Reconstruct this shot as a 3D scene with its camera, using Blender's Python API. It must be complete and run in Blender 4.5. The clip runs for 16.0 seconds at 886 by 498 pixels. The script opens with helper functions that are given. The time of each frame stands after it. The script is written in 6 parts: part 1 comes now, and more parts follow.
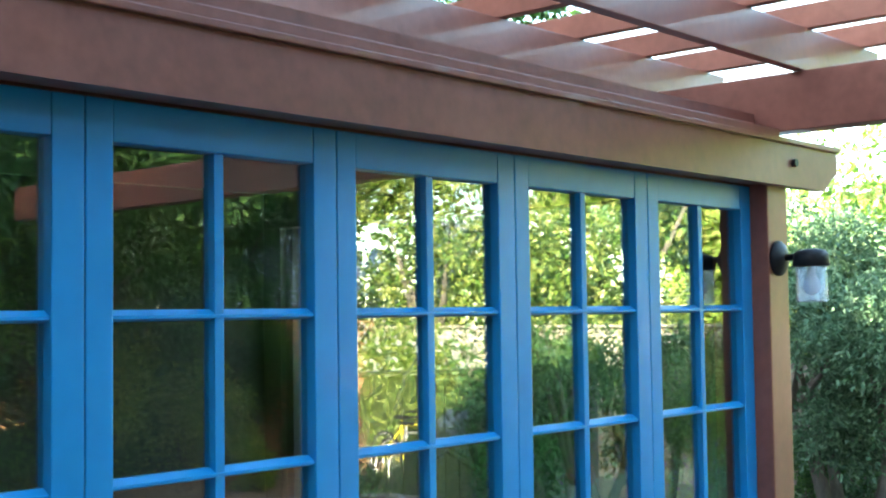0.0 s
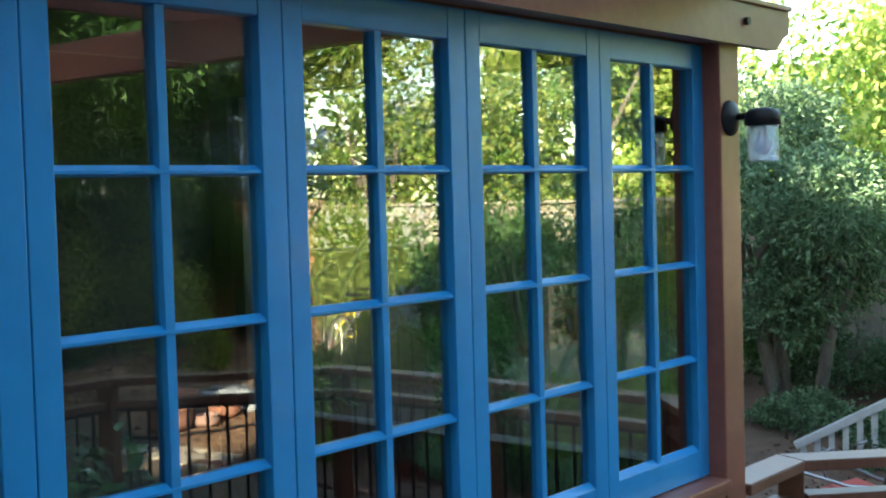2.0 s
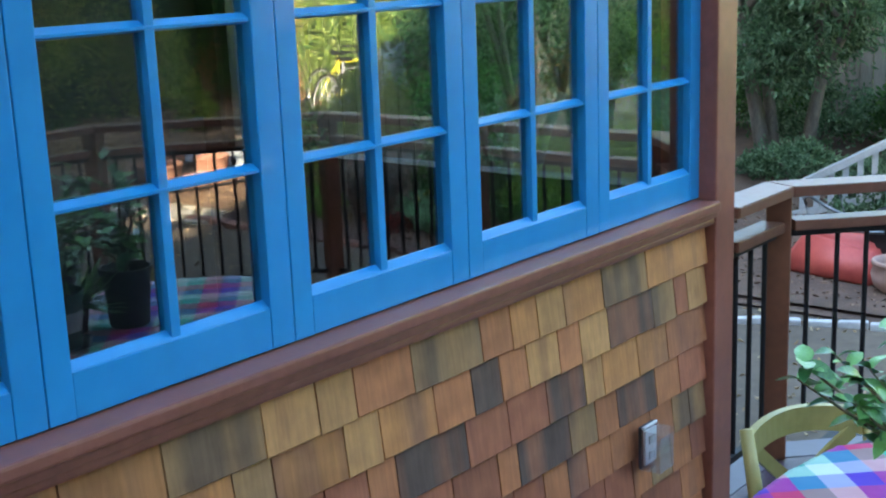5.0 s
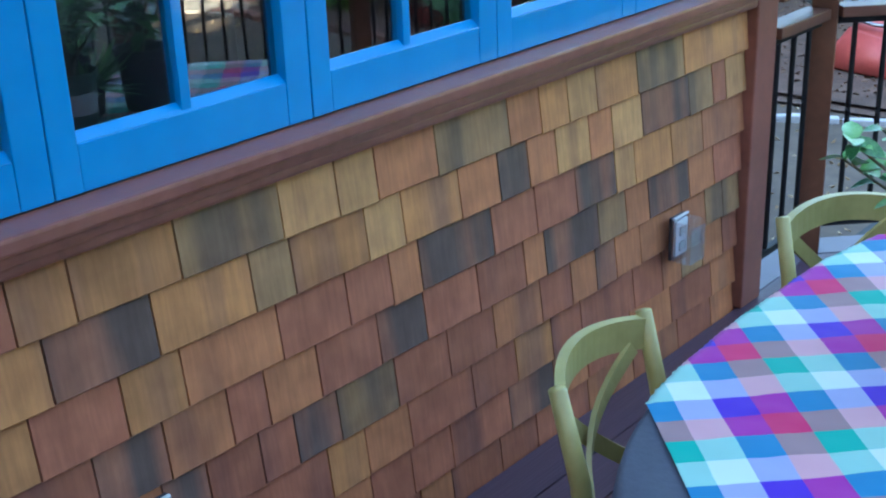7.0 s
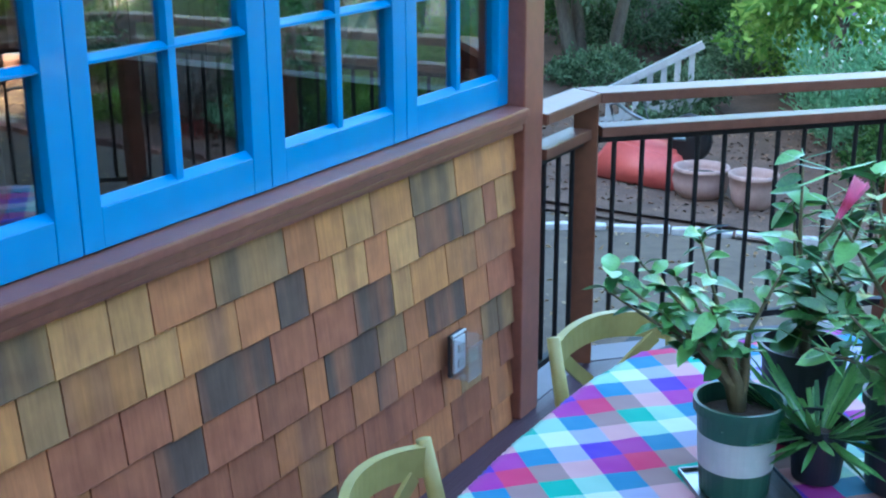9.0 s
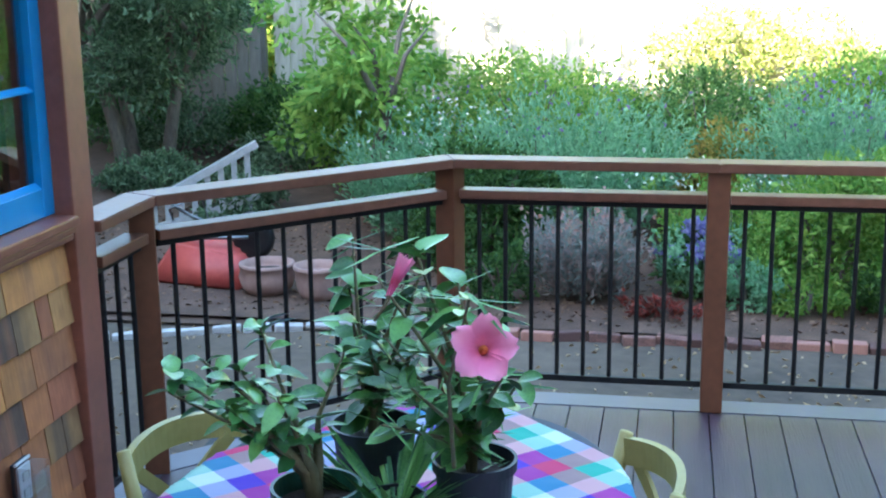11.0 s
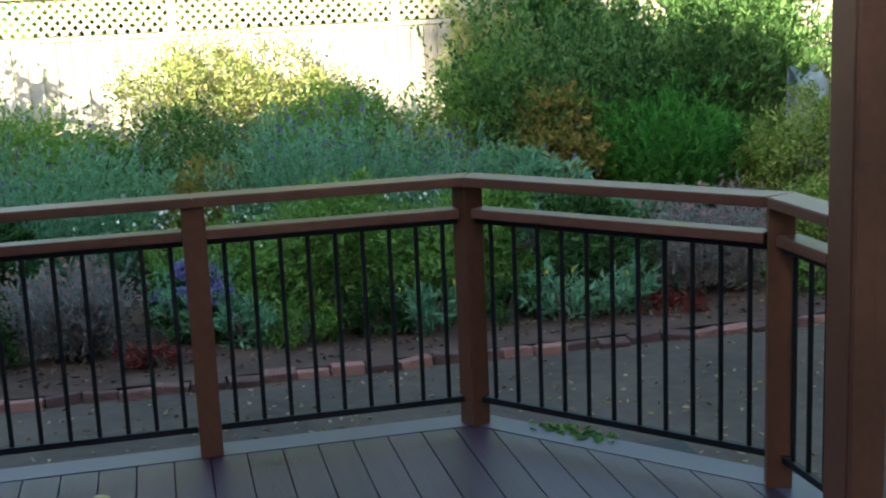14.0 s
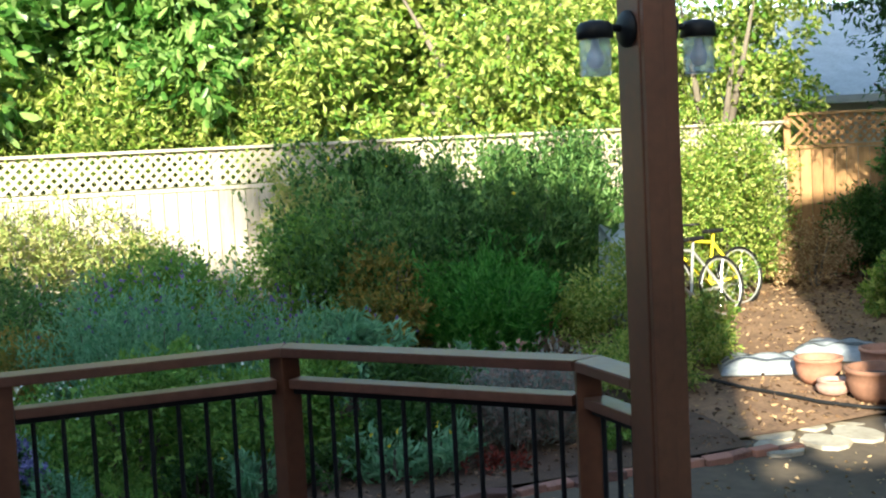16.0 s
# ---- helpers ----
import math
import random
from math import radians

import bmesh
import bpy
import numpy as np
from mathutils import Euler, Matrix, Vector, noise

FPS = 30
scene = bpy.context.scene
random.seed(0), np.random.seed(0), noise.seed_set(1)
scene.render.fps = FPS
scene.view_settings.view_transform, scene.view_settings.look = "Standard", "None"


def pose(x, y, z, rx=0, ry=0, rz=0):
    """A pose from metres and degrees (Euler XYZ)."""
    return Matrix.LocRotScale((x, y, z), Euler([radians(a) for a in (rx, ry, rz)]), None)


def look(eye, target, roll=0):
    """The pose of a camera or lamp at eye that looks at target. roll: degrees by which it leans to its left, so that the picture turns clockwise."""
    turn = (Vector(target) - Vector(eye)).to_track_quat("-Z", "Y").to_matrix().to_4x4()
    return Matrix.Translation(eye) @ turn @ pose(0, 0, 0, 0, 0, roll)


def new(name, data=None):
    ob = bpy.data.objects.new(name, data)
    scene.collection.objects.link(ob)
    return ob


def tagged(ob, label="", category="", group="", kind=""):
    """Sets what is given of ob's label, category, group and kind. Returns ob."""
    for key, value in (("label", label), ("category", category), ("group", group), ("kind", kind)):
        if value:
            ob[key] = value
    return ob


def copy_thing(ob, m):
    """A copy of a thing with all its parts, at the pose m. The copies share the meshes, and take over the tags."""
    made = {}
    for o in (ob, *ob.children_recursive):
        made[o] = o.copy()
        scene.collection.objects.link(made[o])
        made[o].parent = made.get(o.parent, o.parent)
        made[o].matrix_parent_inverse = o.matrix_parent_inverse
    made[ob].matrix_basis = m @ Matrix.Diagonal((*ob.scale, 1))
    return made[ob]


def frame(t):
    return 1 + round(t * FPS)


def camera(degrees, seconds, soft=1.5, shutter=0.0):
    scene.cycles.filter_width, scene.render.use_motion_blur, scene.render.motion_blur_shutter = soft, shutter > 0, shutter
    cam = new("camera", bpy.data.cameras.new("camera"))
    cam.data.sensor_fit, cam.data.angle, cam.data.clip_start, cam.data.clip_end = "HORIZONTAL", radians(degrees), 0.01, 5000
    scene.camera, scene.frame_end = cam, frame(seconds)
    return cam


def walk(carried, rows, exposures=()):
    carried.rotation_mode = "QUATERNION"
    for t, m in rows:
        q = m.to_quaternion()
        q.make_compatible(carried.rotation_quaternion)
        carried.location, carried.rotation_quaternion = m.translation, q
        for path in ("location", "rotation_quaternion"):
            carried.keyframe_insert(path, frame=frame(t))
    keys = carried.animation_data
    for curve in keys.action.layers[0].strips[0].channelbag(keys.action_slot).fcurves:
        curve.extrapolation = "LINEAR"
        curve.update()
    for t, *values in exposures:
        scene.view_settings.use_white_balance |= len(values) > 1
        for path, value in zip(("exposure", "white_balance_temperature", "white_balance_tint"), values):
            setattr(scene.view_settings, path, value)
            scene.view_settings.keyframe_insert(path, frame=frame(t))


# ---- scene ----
cam = camera(39.0, 16.0, soft=2.1)
PATH = [
    (0, (-1.286, -1.942, 2.07), (0.205, -0.613, 2.174), -0.8),
    (0.5, (-1.284, -1.97, 2.071), (0.23, -0.664, 2.128), -0.8),
    (1, (-1.28, -1.961, 2.024), (0.249, -0.673, 2.053), -1.6),
    (1.5, (-1.269, -1.937, 2.024), (0.267, -0.656, 1.991), -1.5),
    (2, (-1.259, -1.913, 2.015), (0.282, -0.641, 1.928), -1.6),
    (2.5, (-1.257, -1.909, 1.991), (0.285, -0.642, 1.86), -2.1),
    (3, (-1.248, -1.894, 1.974), (0.295, -0.636, 1.787), -1.9),
    (5.5, (-1.224, -1.869, 1.844), (0.263, -0.641, 1.314), -2.2),
    (6, (-1.208, -1.85, 1.823), (0.253, -0.63, 1.209), -2.0),
    (6.5, (-1.184, -1.826, 1.809), (0.247, -0.615, 1.11), -1.8),
    (7, (-1.147, -1.821, 1.786), (0.25, -0.603, 1.036), -2.1),
    (7.5, (-1.112, -1.804, 1.774), (0.264, -0.581, 0.991), -2.2),
    (8, (-1.099, -1.812, 1.78), (0.298, -0.615, 0.994), -2.1),
    (8.5, (-1.103, -1.795, 1.81), (0.404, -0.689, 1.1), -1.0),
    (9, (-1.142, -1.835, 1.85), (0.501, -0.867, 1.247), -0.3),
    (9.5, (-1.18, -1.834, 1.851), (0.576, -1.034, 1.329), -0.4),
    (10, (-1.219, -1.841, 1.875), (0.611, -1.201, 1.383), -0.5),
    (12.5, (-0.898, -1.877, 1.747), (1.06, -1.913, 1.34), -1.5),
    (13, (-0.9, -1.901, 1.749), (1.052, -2.067, 1.344), -1.9),
    (13.5, (-0.891, -1.928, 1.753), (1.045, -2.226, 1.348), -2.2),
    (14, (-0.895, -1.947, 1.751), (1.017, -2.375, 1.35), -2.5),
    (14.5, (-0.893, -1.954, 1.748), (0.994, -2.491, 1.36), -2.7),
    (15, (-0.902, -1.953, 1.772), (0.971, -2.572, 1.443), -2.3),
    (15.5, (-0.956, -1.961, 1.799), (0.91, -2.637, 1.552), -2.6),
    (16, (-0.97, -1.98, 1.811), (0.893, -2.688, 1.643), -2.8),
]
walk(cam, [(t, look(eye, target, roll)) for t, eye, target, roll in PATH],
     [(0, 3.85, 6500, -2), (1.5, 3.35, 6750, 0), (3.0, 3.05, 6900, 2), (5.4, 3.85, 6400, 4), (7.5, 3.85, 5700, 4), (8.6, 4.0, 5600, 0), (10.0, 4.05, 5900, 2), (12.5, 2.62, 6350, 4), (14.0, 2.22, 6400, 2), (16, 1.92, 6350, -2)])

# ---- world and sun ----
SUN_EL, SUN_AZ = radians(20), radians(150)   # height of the sun; the side it stands on, from +x towards +y
world = bpy.data.worlds.new("sky")
scene.world = world
world.use_nodes = True
wn = world.node_tree.nodes
sky = wn.new("ShaderNodeTexSky")
sky.sky_type, sky.sun_disc, sky.sun_elevation, sky.sun_rotation = "NISHITA", False, SUN_EL, radians(-60)
wn["Background"].inputs["Strength"].default_value = 0.15
world.node_tree.links.new(sky.outputs[0], wn["Background"].inputs[0])
sun = new("sun", bpy.data.lights.new("sun", "SUN"))
sun.data.energy, sun.data.angle, sun.data.color = 5.0, radians(0.6), (1.0, 0.87, 0.68)
away = Vector((math.cos(SUN_AZ) * math.cos(SUN_EL), math.sin(SUN_AZ) * math.cos(SUN_EL), math.sin(SUN_EL)))
sun.matrix_world = look(away * 40, (0, 0, 0))


# ---- materials ----
def material(name):
    m = bpy.data.materials.new(name)
    m.use_nodes = True
    return m, m.node_tree.nodes, m.node_tree.links, m.node_tree.nodes["Principled BSDF"]


def ramp_node(n, stops):
    r = n.new("ShaderNodeValToRGB")
    e = r.color_ramp.elements
    while len(e) < len(stops):
        e.new(0.5)
    for k, (pos, col) in zip(e, stops):
        k.position, k.color = pos, (*col, 1)
    return r


def surface(name, dark, light, scale=(4, 4, 4), rough=(0.45, 0.75), bump=0.2, fine=60.0, vary=0.0, metal=0.0, detail=6.0, spec=0.5, coat=0.0):
    """A solid material: large blotches and fine grain between two colours, fine relief, and a shade of its own for each object."""
    m, n, l, b = material(name)
    co = n.new("ShaderNodeTexCoord")
    mp = n.new("ShaderNodeMapping")
    mp.inputs["Scale"].default_value = scale
    l.new(co.outputs["Object"], mp.inputs[0])
    big, small = n.new("ShaderNodeTexNoise"), n.new("ShaderNodeTexNoise")
    big.inputs["Scale"].default_value, big.inputs["Detail"].default_value = 1.0, detail
    small.inputs["Scale"].default_value, small.inputs["Detail"].default_value = fine / 10, 4.0
    l.new(mp.outputs[0], big.inputs[0])
    l.new(mp.outputs[0], small.inputs[0])
    mix = n.new("ShaderNodeMath")
    mix.operation = "MULTIPLY_ADD"
    l.new(small.outputs[0], mix.inputs[0])
    mix.inputs[1].default_value = 0.45
    half = n.new("ShaderNodeMath")
    half.operation = "MULTIPLY"
    l.new(big.outputs[0], half.inputs[0])
    half.inputs[1].default_value = 0.6
    l.new(half.outputs[0], mix.inputs[2])
    fac = mix
    if vary:
        info = n.new("ShaderNodeObjectInfo")
        add = n.new("ShaderNodeMath")
        add.operation = "MULTIPLY_ADD"
        l.new(info.outputs["Random"], add.inputs[0])
        add.inputs[1].default_value = vary
        l.new(mix.outputs[0], add.inputs[2])
        sub = n.new("ShaderNodeMath")
        sub.operation = "SUBTRACT"
        l.new(add.outputs[0], sub.inputs[0])
        sub.inputs[1].default_value = vary / 2
        fac = sub
    r = ramp_node(n, [(0.3, dark), (0.75, light)])
    l.new(fac.outputs[0], r.inputs[0])
    l.new(r.outputs[0], b.inputs["Base Color"])
    rr = n.new("ShaderNodeMapRange")
    rr.inputs["To Min"].default_value, rr.inputs["To Max"].default_value = rough
    l.new(small.outputs[0], rr.inputs[0])
    l.new(rr.outputs[0], b.inputs["Roughness"])
    b.inputs["Metallic"].default_value = metal
    b.inputs["Specular IOR Level"].default_value = spec
    b.inputs["Coat Weight"].default_value = coat
    bp = n.new("ShaderNodeBump")
    bp.inputs["Strength"].default_value, bp.inputs["Distance"].default_value = bump, 0.004
    l.new(small.outputs[0], bp.inputs["Height"])
    l.new(bp.outputs[0], b.inputs["Normal"])
    return m


def leafy(name, colours, through_=0.45, rough=0.5):
    """Leaves: a colour for each leaf out of a few, some light shining through."""
    m, n, l, b = material(name)
    geo = n.new("ShaderNodeNewGeometry")
    k = len(colours)
    r = ramp_node(n, [((i + 0.3) / k, c) for i, c in enumerate(colours)])
    l.new(geo.outputs["Random Per Island"], r.inputs[0])
    l.new(r.outputs[0], b.inputs["Base Color"])
    b.inputs["Roughness"].default_value = rough
    b.inputs["Specular IOR Level"].default_value = 0.35
    t = n.new("ShaderNodeBsdfTranslucent")
    l.new(r.outputs[0], t.inputs[0])
    mix = n.new("ShaderNodeMixShader")
    mix.inputs[0].default_value = through_
    l.new(b.outputs[0], mix.inputs[1])
    l.new(t.outputs[0], mix.inputs[2])
    l.new(mix.outputs[0], n["Material Output"].inputs["Surface"])
    return m


def glass_sheet(name, gloss, tint=(0.93, 0.95, 0.94)):
    m, n, l, b = material(name)
    lw = n.new("ShaderNodeLayerWeight")
    lw.inputs["Blend"].default_value = 0.5
    po, fr = n.new("ShaderNodeMath"), n.new("ShaderNodeMath")
    po.operation, fr.operation = "POWER", "MULTIPLY_ADD"
    l.new(lw.outputs["Facing"], po.inputs[0])
    po.inputs[1].default_value = 4.0
    l.new(po.outputs[0], fr.inputs[0])
    fr.inputs[1].default_value, fr.inputs[2].default_value = 1 - gloss, gloss
    tr, gl = n.new("ShaderNodeBsdfTransparent"), n.new("ShaderNodeBsdfGlossy")
    tr.inputs[0].default_value = (*tint, 1)
    gl.inputs["Roughness"].default_value = 0.004
    no = n.new("ShaderNodeTexNoise")
    no.inputs["Scale"].default_value = 2.2
    bp = n.new("ShaderNodeBump")
    bp.inputs["Strength"].default_value, bp.inputs["Distance"].default_value = 0.04, 0.002
    l.new(no.outputs[0], bp.inputs["Height"])
    l.new(bp.outputs[0], gl.inputs["Normal"])
    mix = n.new("ShaderNodeMixShader")
    l.new(fr.outputs[0], mix.inputs[0])
    l.new(tr.outputs[0], mix.inputs[1])
    l.new(gl.outputs[0], mix.inputs[2])
    l.new(mix.outputs[0], n["Material Output"].inputs["Surface"])
    return m


STAIN = surface("stained redwood", (0.16, 0.052, 0.034), (0.31, 0.108, 0.072), (3, 3, 3), (0.32, 0.5), 0.15, 90, 0.15, coat=0.15)
STAIN_RAIL = surface("stained rail wood", (0.115, 0.044, 0.026), (0.205, 0.085, 0.052), (4, 4, 4), (0.32, 0.5), 0.2, 90, 0.2)
# darker copy of the redwood: the backlit posts' shade is put into the colour
BACKLIT_STAIN = surface("stained post wood with backlit shade", (0.10, 0.034, 0.016), (0.20, 0.074, 0.036), (3, 3, 3), (0.38, 0.58), 0.15, 90, 0.15)
BLUE = surface("blue window paint", (0.010, 0.215, 0.50), (0.02, 0.275, 0.60), (3, 3, 3), (0.28, 0.4), 0.06, 50, 0.08, coat=0.15)
GLASS = glass_sheet("window glass", 0.135)
BLACK = surface("black metal", (0.008, 0.008, 0.009), (0.014, 0.014, 0.015), (9, 9, 9), (0.45, 0.6), 0.05, 60, spec=0.3)
# the purple cast puts some of the deck's sky sheen into the colour
DECKING = surface("composite decking", (0.044, 0.025, 0.036), (0.084, 0.048, 0.066), (1.2, 22, 8), (0.3, 0.5), 0.35, 60, 0.3)
# pale bluish grey: sky reflected on the border, put into its colour
BORDER = surface("deck border board", (0.085, 0.074, 0.092), (0.15, 0.132, 0.158), (2, 2, 4), (0.32, 0.55), 0.25, 60, 0.15)
# near-black on every room surface: the dimness indoors is put into the colour
DARK_ROOM = surface("near-black dim room", (0.022, 0.019, 0.016), (0.045, 0.038, 0.032), (2, 2, 2), (0.7, 0.9), 0.1, 40)
DIRT = surface("trodden dirt", (0.046, 0.033, 0.024), (0.145, 0.108, 0.076), (1.1, 1.1, 1.1), (0.85, 1.0), 0.8, 90, detail=9.0)
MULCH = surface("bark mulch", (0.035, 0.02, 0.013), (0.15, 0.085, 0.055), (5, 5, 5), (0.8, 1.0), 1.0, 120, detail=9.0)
BRICK = surface("weathered brick", (0.10, 0.05, 0.042), (0.34, 0.16, 0.12), (9, 9, 9), (0.8, 0.95), 0.8, 80, 0.8)
KERB = surface("pale concrete", (0.32, 0.31, 0.30), (0.55, 0.54, 0.52), (3, 3, 3), (0.8, 0.95), 0.5, 80, 0.1)
FENCE = surface("grey fence wood", (0.30, 0.26, 0.21), (0.55, 0.50, 0.42), (8, 8, 1.2), (0.7, 0.9), 0.5, 60, 0.25)
FENCE_BROWN = surface("brown fence wood", (0.20, 0.10, 0.04), (0.42, 0.24, 0.11), (8, 8, 1.2), (0.7, 0.9), 0.5, 60, 0.25)
# shaded copy of the grey fence wood, the shade put into the colour
FENCE_SHADED = surface("weathered fence in a shaded tone", (0.12, 0.10, 0.085), (0.25, 0.22, 0.19), (8, 8, 1.2), (0.7, 0.9), 0.5, 60, 0.35)
BARK = surface("grey bark", (0.07, 0.055, 0.045), (0.20, 0.17, 0.14), (10, 10, 2.5), (0.85, 1.0), 1.0, 60)


# ---- building helpers ----
def finish(ob, smooth=False):
    if smooth:
        ob.data.polygons.foreach_set("use_smooth", [True] * len(ob.data.polygons))
    return ob


def part(name, bm, mat, parent=None, label="", smooth=False):
    """Links a bmesh (or a mesh) as one object under a thing, a part or a piece of the setting."""
    if isinstance(bm, bmesh.types.BMesh):
        me = bpy.data.meshes.new(name)
        bm.to_mesh(me)
        bm.free()
        me.materials.append(mat)
    else:
        me = bm
    ob = new(name, me)
    ob.parent = parent
    if label:
        tagged(ob, label)
    return finish(ob, smooth)


def thing(name, label, category, m=None, group="", kind=""):
    e = new(name)
    e.empty_display_size = 0.1
    if m is not None:
        e.matrix_world = m
    return tagged(e, label, category, group, kind)


def box(bm, x0, y0, z0, x1, y1, z1, bevel=0.0):
    """A box between two corners, with rounded edges, added to bm."""
    r = bmesh.ops.create_cube(bm, size=1.0, matrix=Matrix.LocRotScale(((x0 + x1) / 2, (y0 + y1) / 2, (z0 + z1) / 2), None, (abs(x1 - x0), abs(y1 - y0), abs(z1 - z0))))
    if bevel:
        es = list({e for v in r["verts"] for e in v.link_edges})
        bmesh.ops.bevel(bm, geom=es, offset=bevel, segments=2, affect="EDGES", profile=0.6)
    return bm


def box_bm(*a, bevel=0.0):
    return box(bmesh.new(), *a, bevel=bevel)


def tube(bm, p, q, r0, r1=None, sides=10):
    """A round bar from p to q."""
    p, q = Vector(p), Vector(q)
    d = q - p
    m = Matrix.Translation((p + q) / 2) @ d.to_track_quat("Z", "Y").to_matrix().to_4x4()
    bmesh.ops.create_cone(bm, cap_ends=True, segments=sides, radius1=r0, radius2=r1 if r1 is not None else r0, depth=d.length, matrix=m)
    return bm


def lathe(bm, profile, sides=32, m=None):
    """A turned shape from (radius, height) pairs."""
    rings = []
    for r, z in profile:
        ring = [bm.verts.new((r * math.cos(2 * math.pi * i / sides), r * math.sin(2 * math.pi * i / sides), z)) for i in range(sides)]
        rings.append(ring)
    for a, b in zip(rings, rings[1:]):
        for i in range(sides):
            bm.faces.new((a[i], a[(i + 1) % sides], b[(i + 1) % sides], b[i]))
    for ring, flip in ((rings[0], True), (rings[-1], False)):
        bm.faces.new(ring[::-1] if flip else ring)
    if m is not None:
        bmesh.ops.transform(bm, matrix=m, verts=[v for ring in rings for v in ring])
    return bm


def sweep(bm, points, radii, sides=8):
    """A bent round limb through points, joined ring to ring."""
    points = [Vector(p) for p in points]
    rings = []
    for i, p in enumerate(points):
        d = (points[min(i + 1, len(points) - 1)] - points[max(i - 1, 0)]).normalized()
        q = d.to_track_quat("Z", "Y")
        rings.append([bm.verts.new(p + q @ Vector((radii[i] * math.cos(2 * math.pi * k / sides), radii[i] * math.sin(2 * math.pi * k / sides), 0))) for k in range(sides)])
    for a, b in zip(rings, rings[1:]):
        for k in range(sides):
            bm.faces.new((a[k], a[(k + 1) % sides], b[(k + 1) % sides], b[k]))
    bm.faces.new(rings[0][::-1])
    bm.faces.new(rings[-1])
    return bm


def ribbon(bm, points, half, thick):
    """A flat curved bar with a rectangular section: half its width along z, thick across."""
    pts = [Vector(p) for p in points]
    rings = []
    for i, p in enumerate(pts):
        d = (pts[min(i + 1, len(pts) - 1)] - pts[max(i - 1, 0)]).normalized()
        s = d.cross(Vector((0, 0, 1))).normalized() * thick / 2
        u = s.cross(d).normalized() * half
        rings.append([bm.verts.new(p + a) for a in (s + u, s - u, -s - u, -s + u)])
    for a, b in zip(rings, rings[1:]):
        for k in range(4):
            bm.faces.new((a[k], a[(k + 1) % 4], b[(k + 1) % 4], b[k]))
    bm.faces.new(rings[0])
    bm.faces.new(rings[-1][::-1])
    bmesh.ops.recalc_face_normals(bm, faces=bm.faces)
    return bm


def prism(bm, outline, z0, z1):
    """An upright prism on a plan outline."""
    lo = [bm.verts.new((x, y, z0)) for x, y in outline]
    hi = [bm.verts.new((x, y, z1)) for x, y in outline]
    k = len(outline)
    for i in range(k):
        bm.faces.new((lo[i], lo[(i + 1) % k], hi[(i + 1) % k], hi[i]))
    bm.faces.new(hi)
    bm.faces.new(lo[::-1])
    bmesh.ops.recalc_face_normals(bm, faces=bm.faces)
    return bm


rng = np.random.default_rng(7)


def leaves_mesh(name, centres, normals, length, width, mat, curl=0.25):
    """Folded pointed leaves, six corners each, at the given places, growing along the given ways."""
    n = len(centres)
    d = normals / np.linalg.norm(normals, axis=1, keepdims=True)
    side = np.cross(d, rng.normal(size=(n, 3)))
    side /= np.linalg.norm(side, axis=1, keepdims=True) + 1e-9
    up = np.cross(side, d)
    ln = length * rng.uniform(0.6, 1.3, (n, 1))
    w = width * rng.uniform(0.7, 1.2, (n, 1)) / 2
    base, tip = centres, centres + d * ln - up * ln * curl
    mid = centres + d * ln * 0.5 + up * ln * 0.06
    l, r = mid + side * w + up * w * 0.4, mid - side * w + up * w * 0.4
    if length < 0.15:
        ring_ = [base, l, tip, r]
    else:
        far = centres + d * ln * 0.72 - up * ln * curl * 0.45
        near = centres + d * ln * 0.26
        ring_ = [base, near + side * w * 0.75, far + side * w * 0.85, tip, far - side * w * 0.85, near - side * w * 0.75]
    c = len(ring_)
    verts = np.stack(ring_, 1).reshape(-1, 3)
    me = bpy.data.meshes.new(name)
    me.vertices.add(n * c)
    me.vertices.foreach_set("co", verts.ravel())
    i = np.arange(n)[:, None] * c
    tri = np.concatenate([i + [0, k, k + 1] for k in range(1, c - 1)], 1).reshape(-1)
    t = n * (c - 2)
    me.loops.add(t * 3)
    me.loops.foreach_set("vertex_index", tri.astype(np.int32))
    me.polygons.add(t)
    me.polygons.foreach_set("loop_start", np.arange(0, t * 3, 3, dtype=np.int32))
    me.polygons.foreach_set("loop_total", np.full(t, 3, np.int32))
    me.update(calc_edges=True)
    me.materials.append(mat)
    return me


def crown(name, lobes, count, length, width, mat, parent, hang=0.0, upright=0.0, shell=0.5, label=""):
    """Leaves in clumps on uneven lobes: (x, y, z, rx, ry, rz) each."""
    lobes = np.array(lobes, float)
    vol = (lobes[:, 3] * lobes[:, 4] * lobes[:, 5]) ** (2 / 3)
    clumps = max(12, count // 22)
    pick = rng.choice(len(lobes), clumps, p=vol / vol.sum())
    way = rng.normal(size=(clumps, 3))
    way /= np.linalg.norm(way, axis=1, keepdims=True)
    reach = rng.uniform(shell, 1.0, (clumps, 1)) ** 0.6 * rng.uniform(0.85, 1.12, (clumps, 1))
    cc = lobes[pick, :3] + way * reach * lobes[pick, 3:]
    which = rng.integers(0, clumps, count)
    size = lobes[pick, 3:].mean(1)[which][:, None]
    pos = cc[which] + rng.normal(size=(count, 3)) * np.minimum(size * 0.16, 0.09 + length)
    grow = way[which] * 0.8 + rng.normal(size=(count, 3)) * 0.7 + np.array([0, 0, upright - hang])
    return part(name, leaves_mesh(name, pos, grow, length, width, mat), None, parent, label)


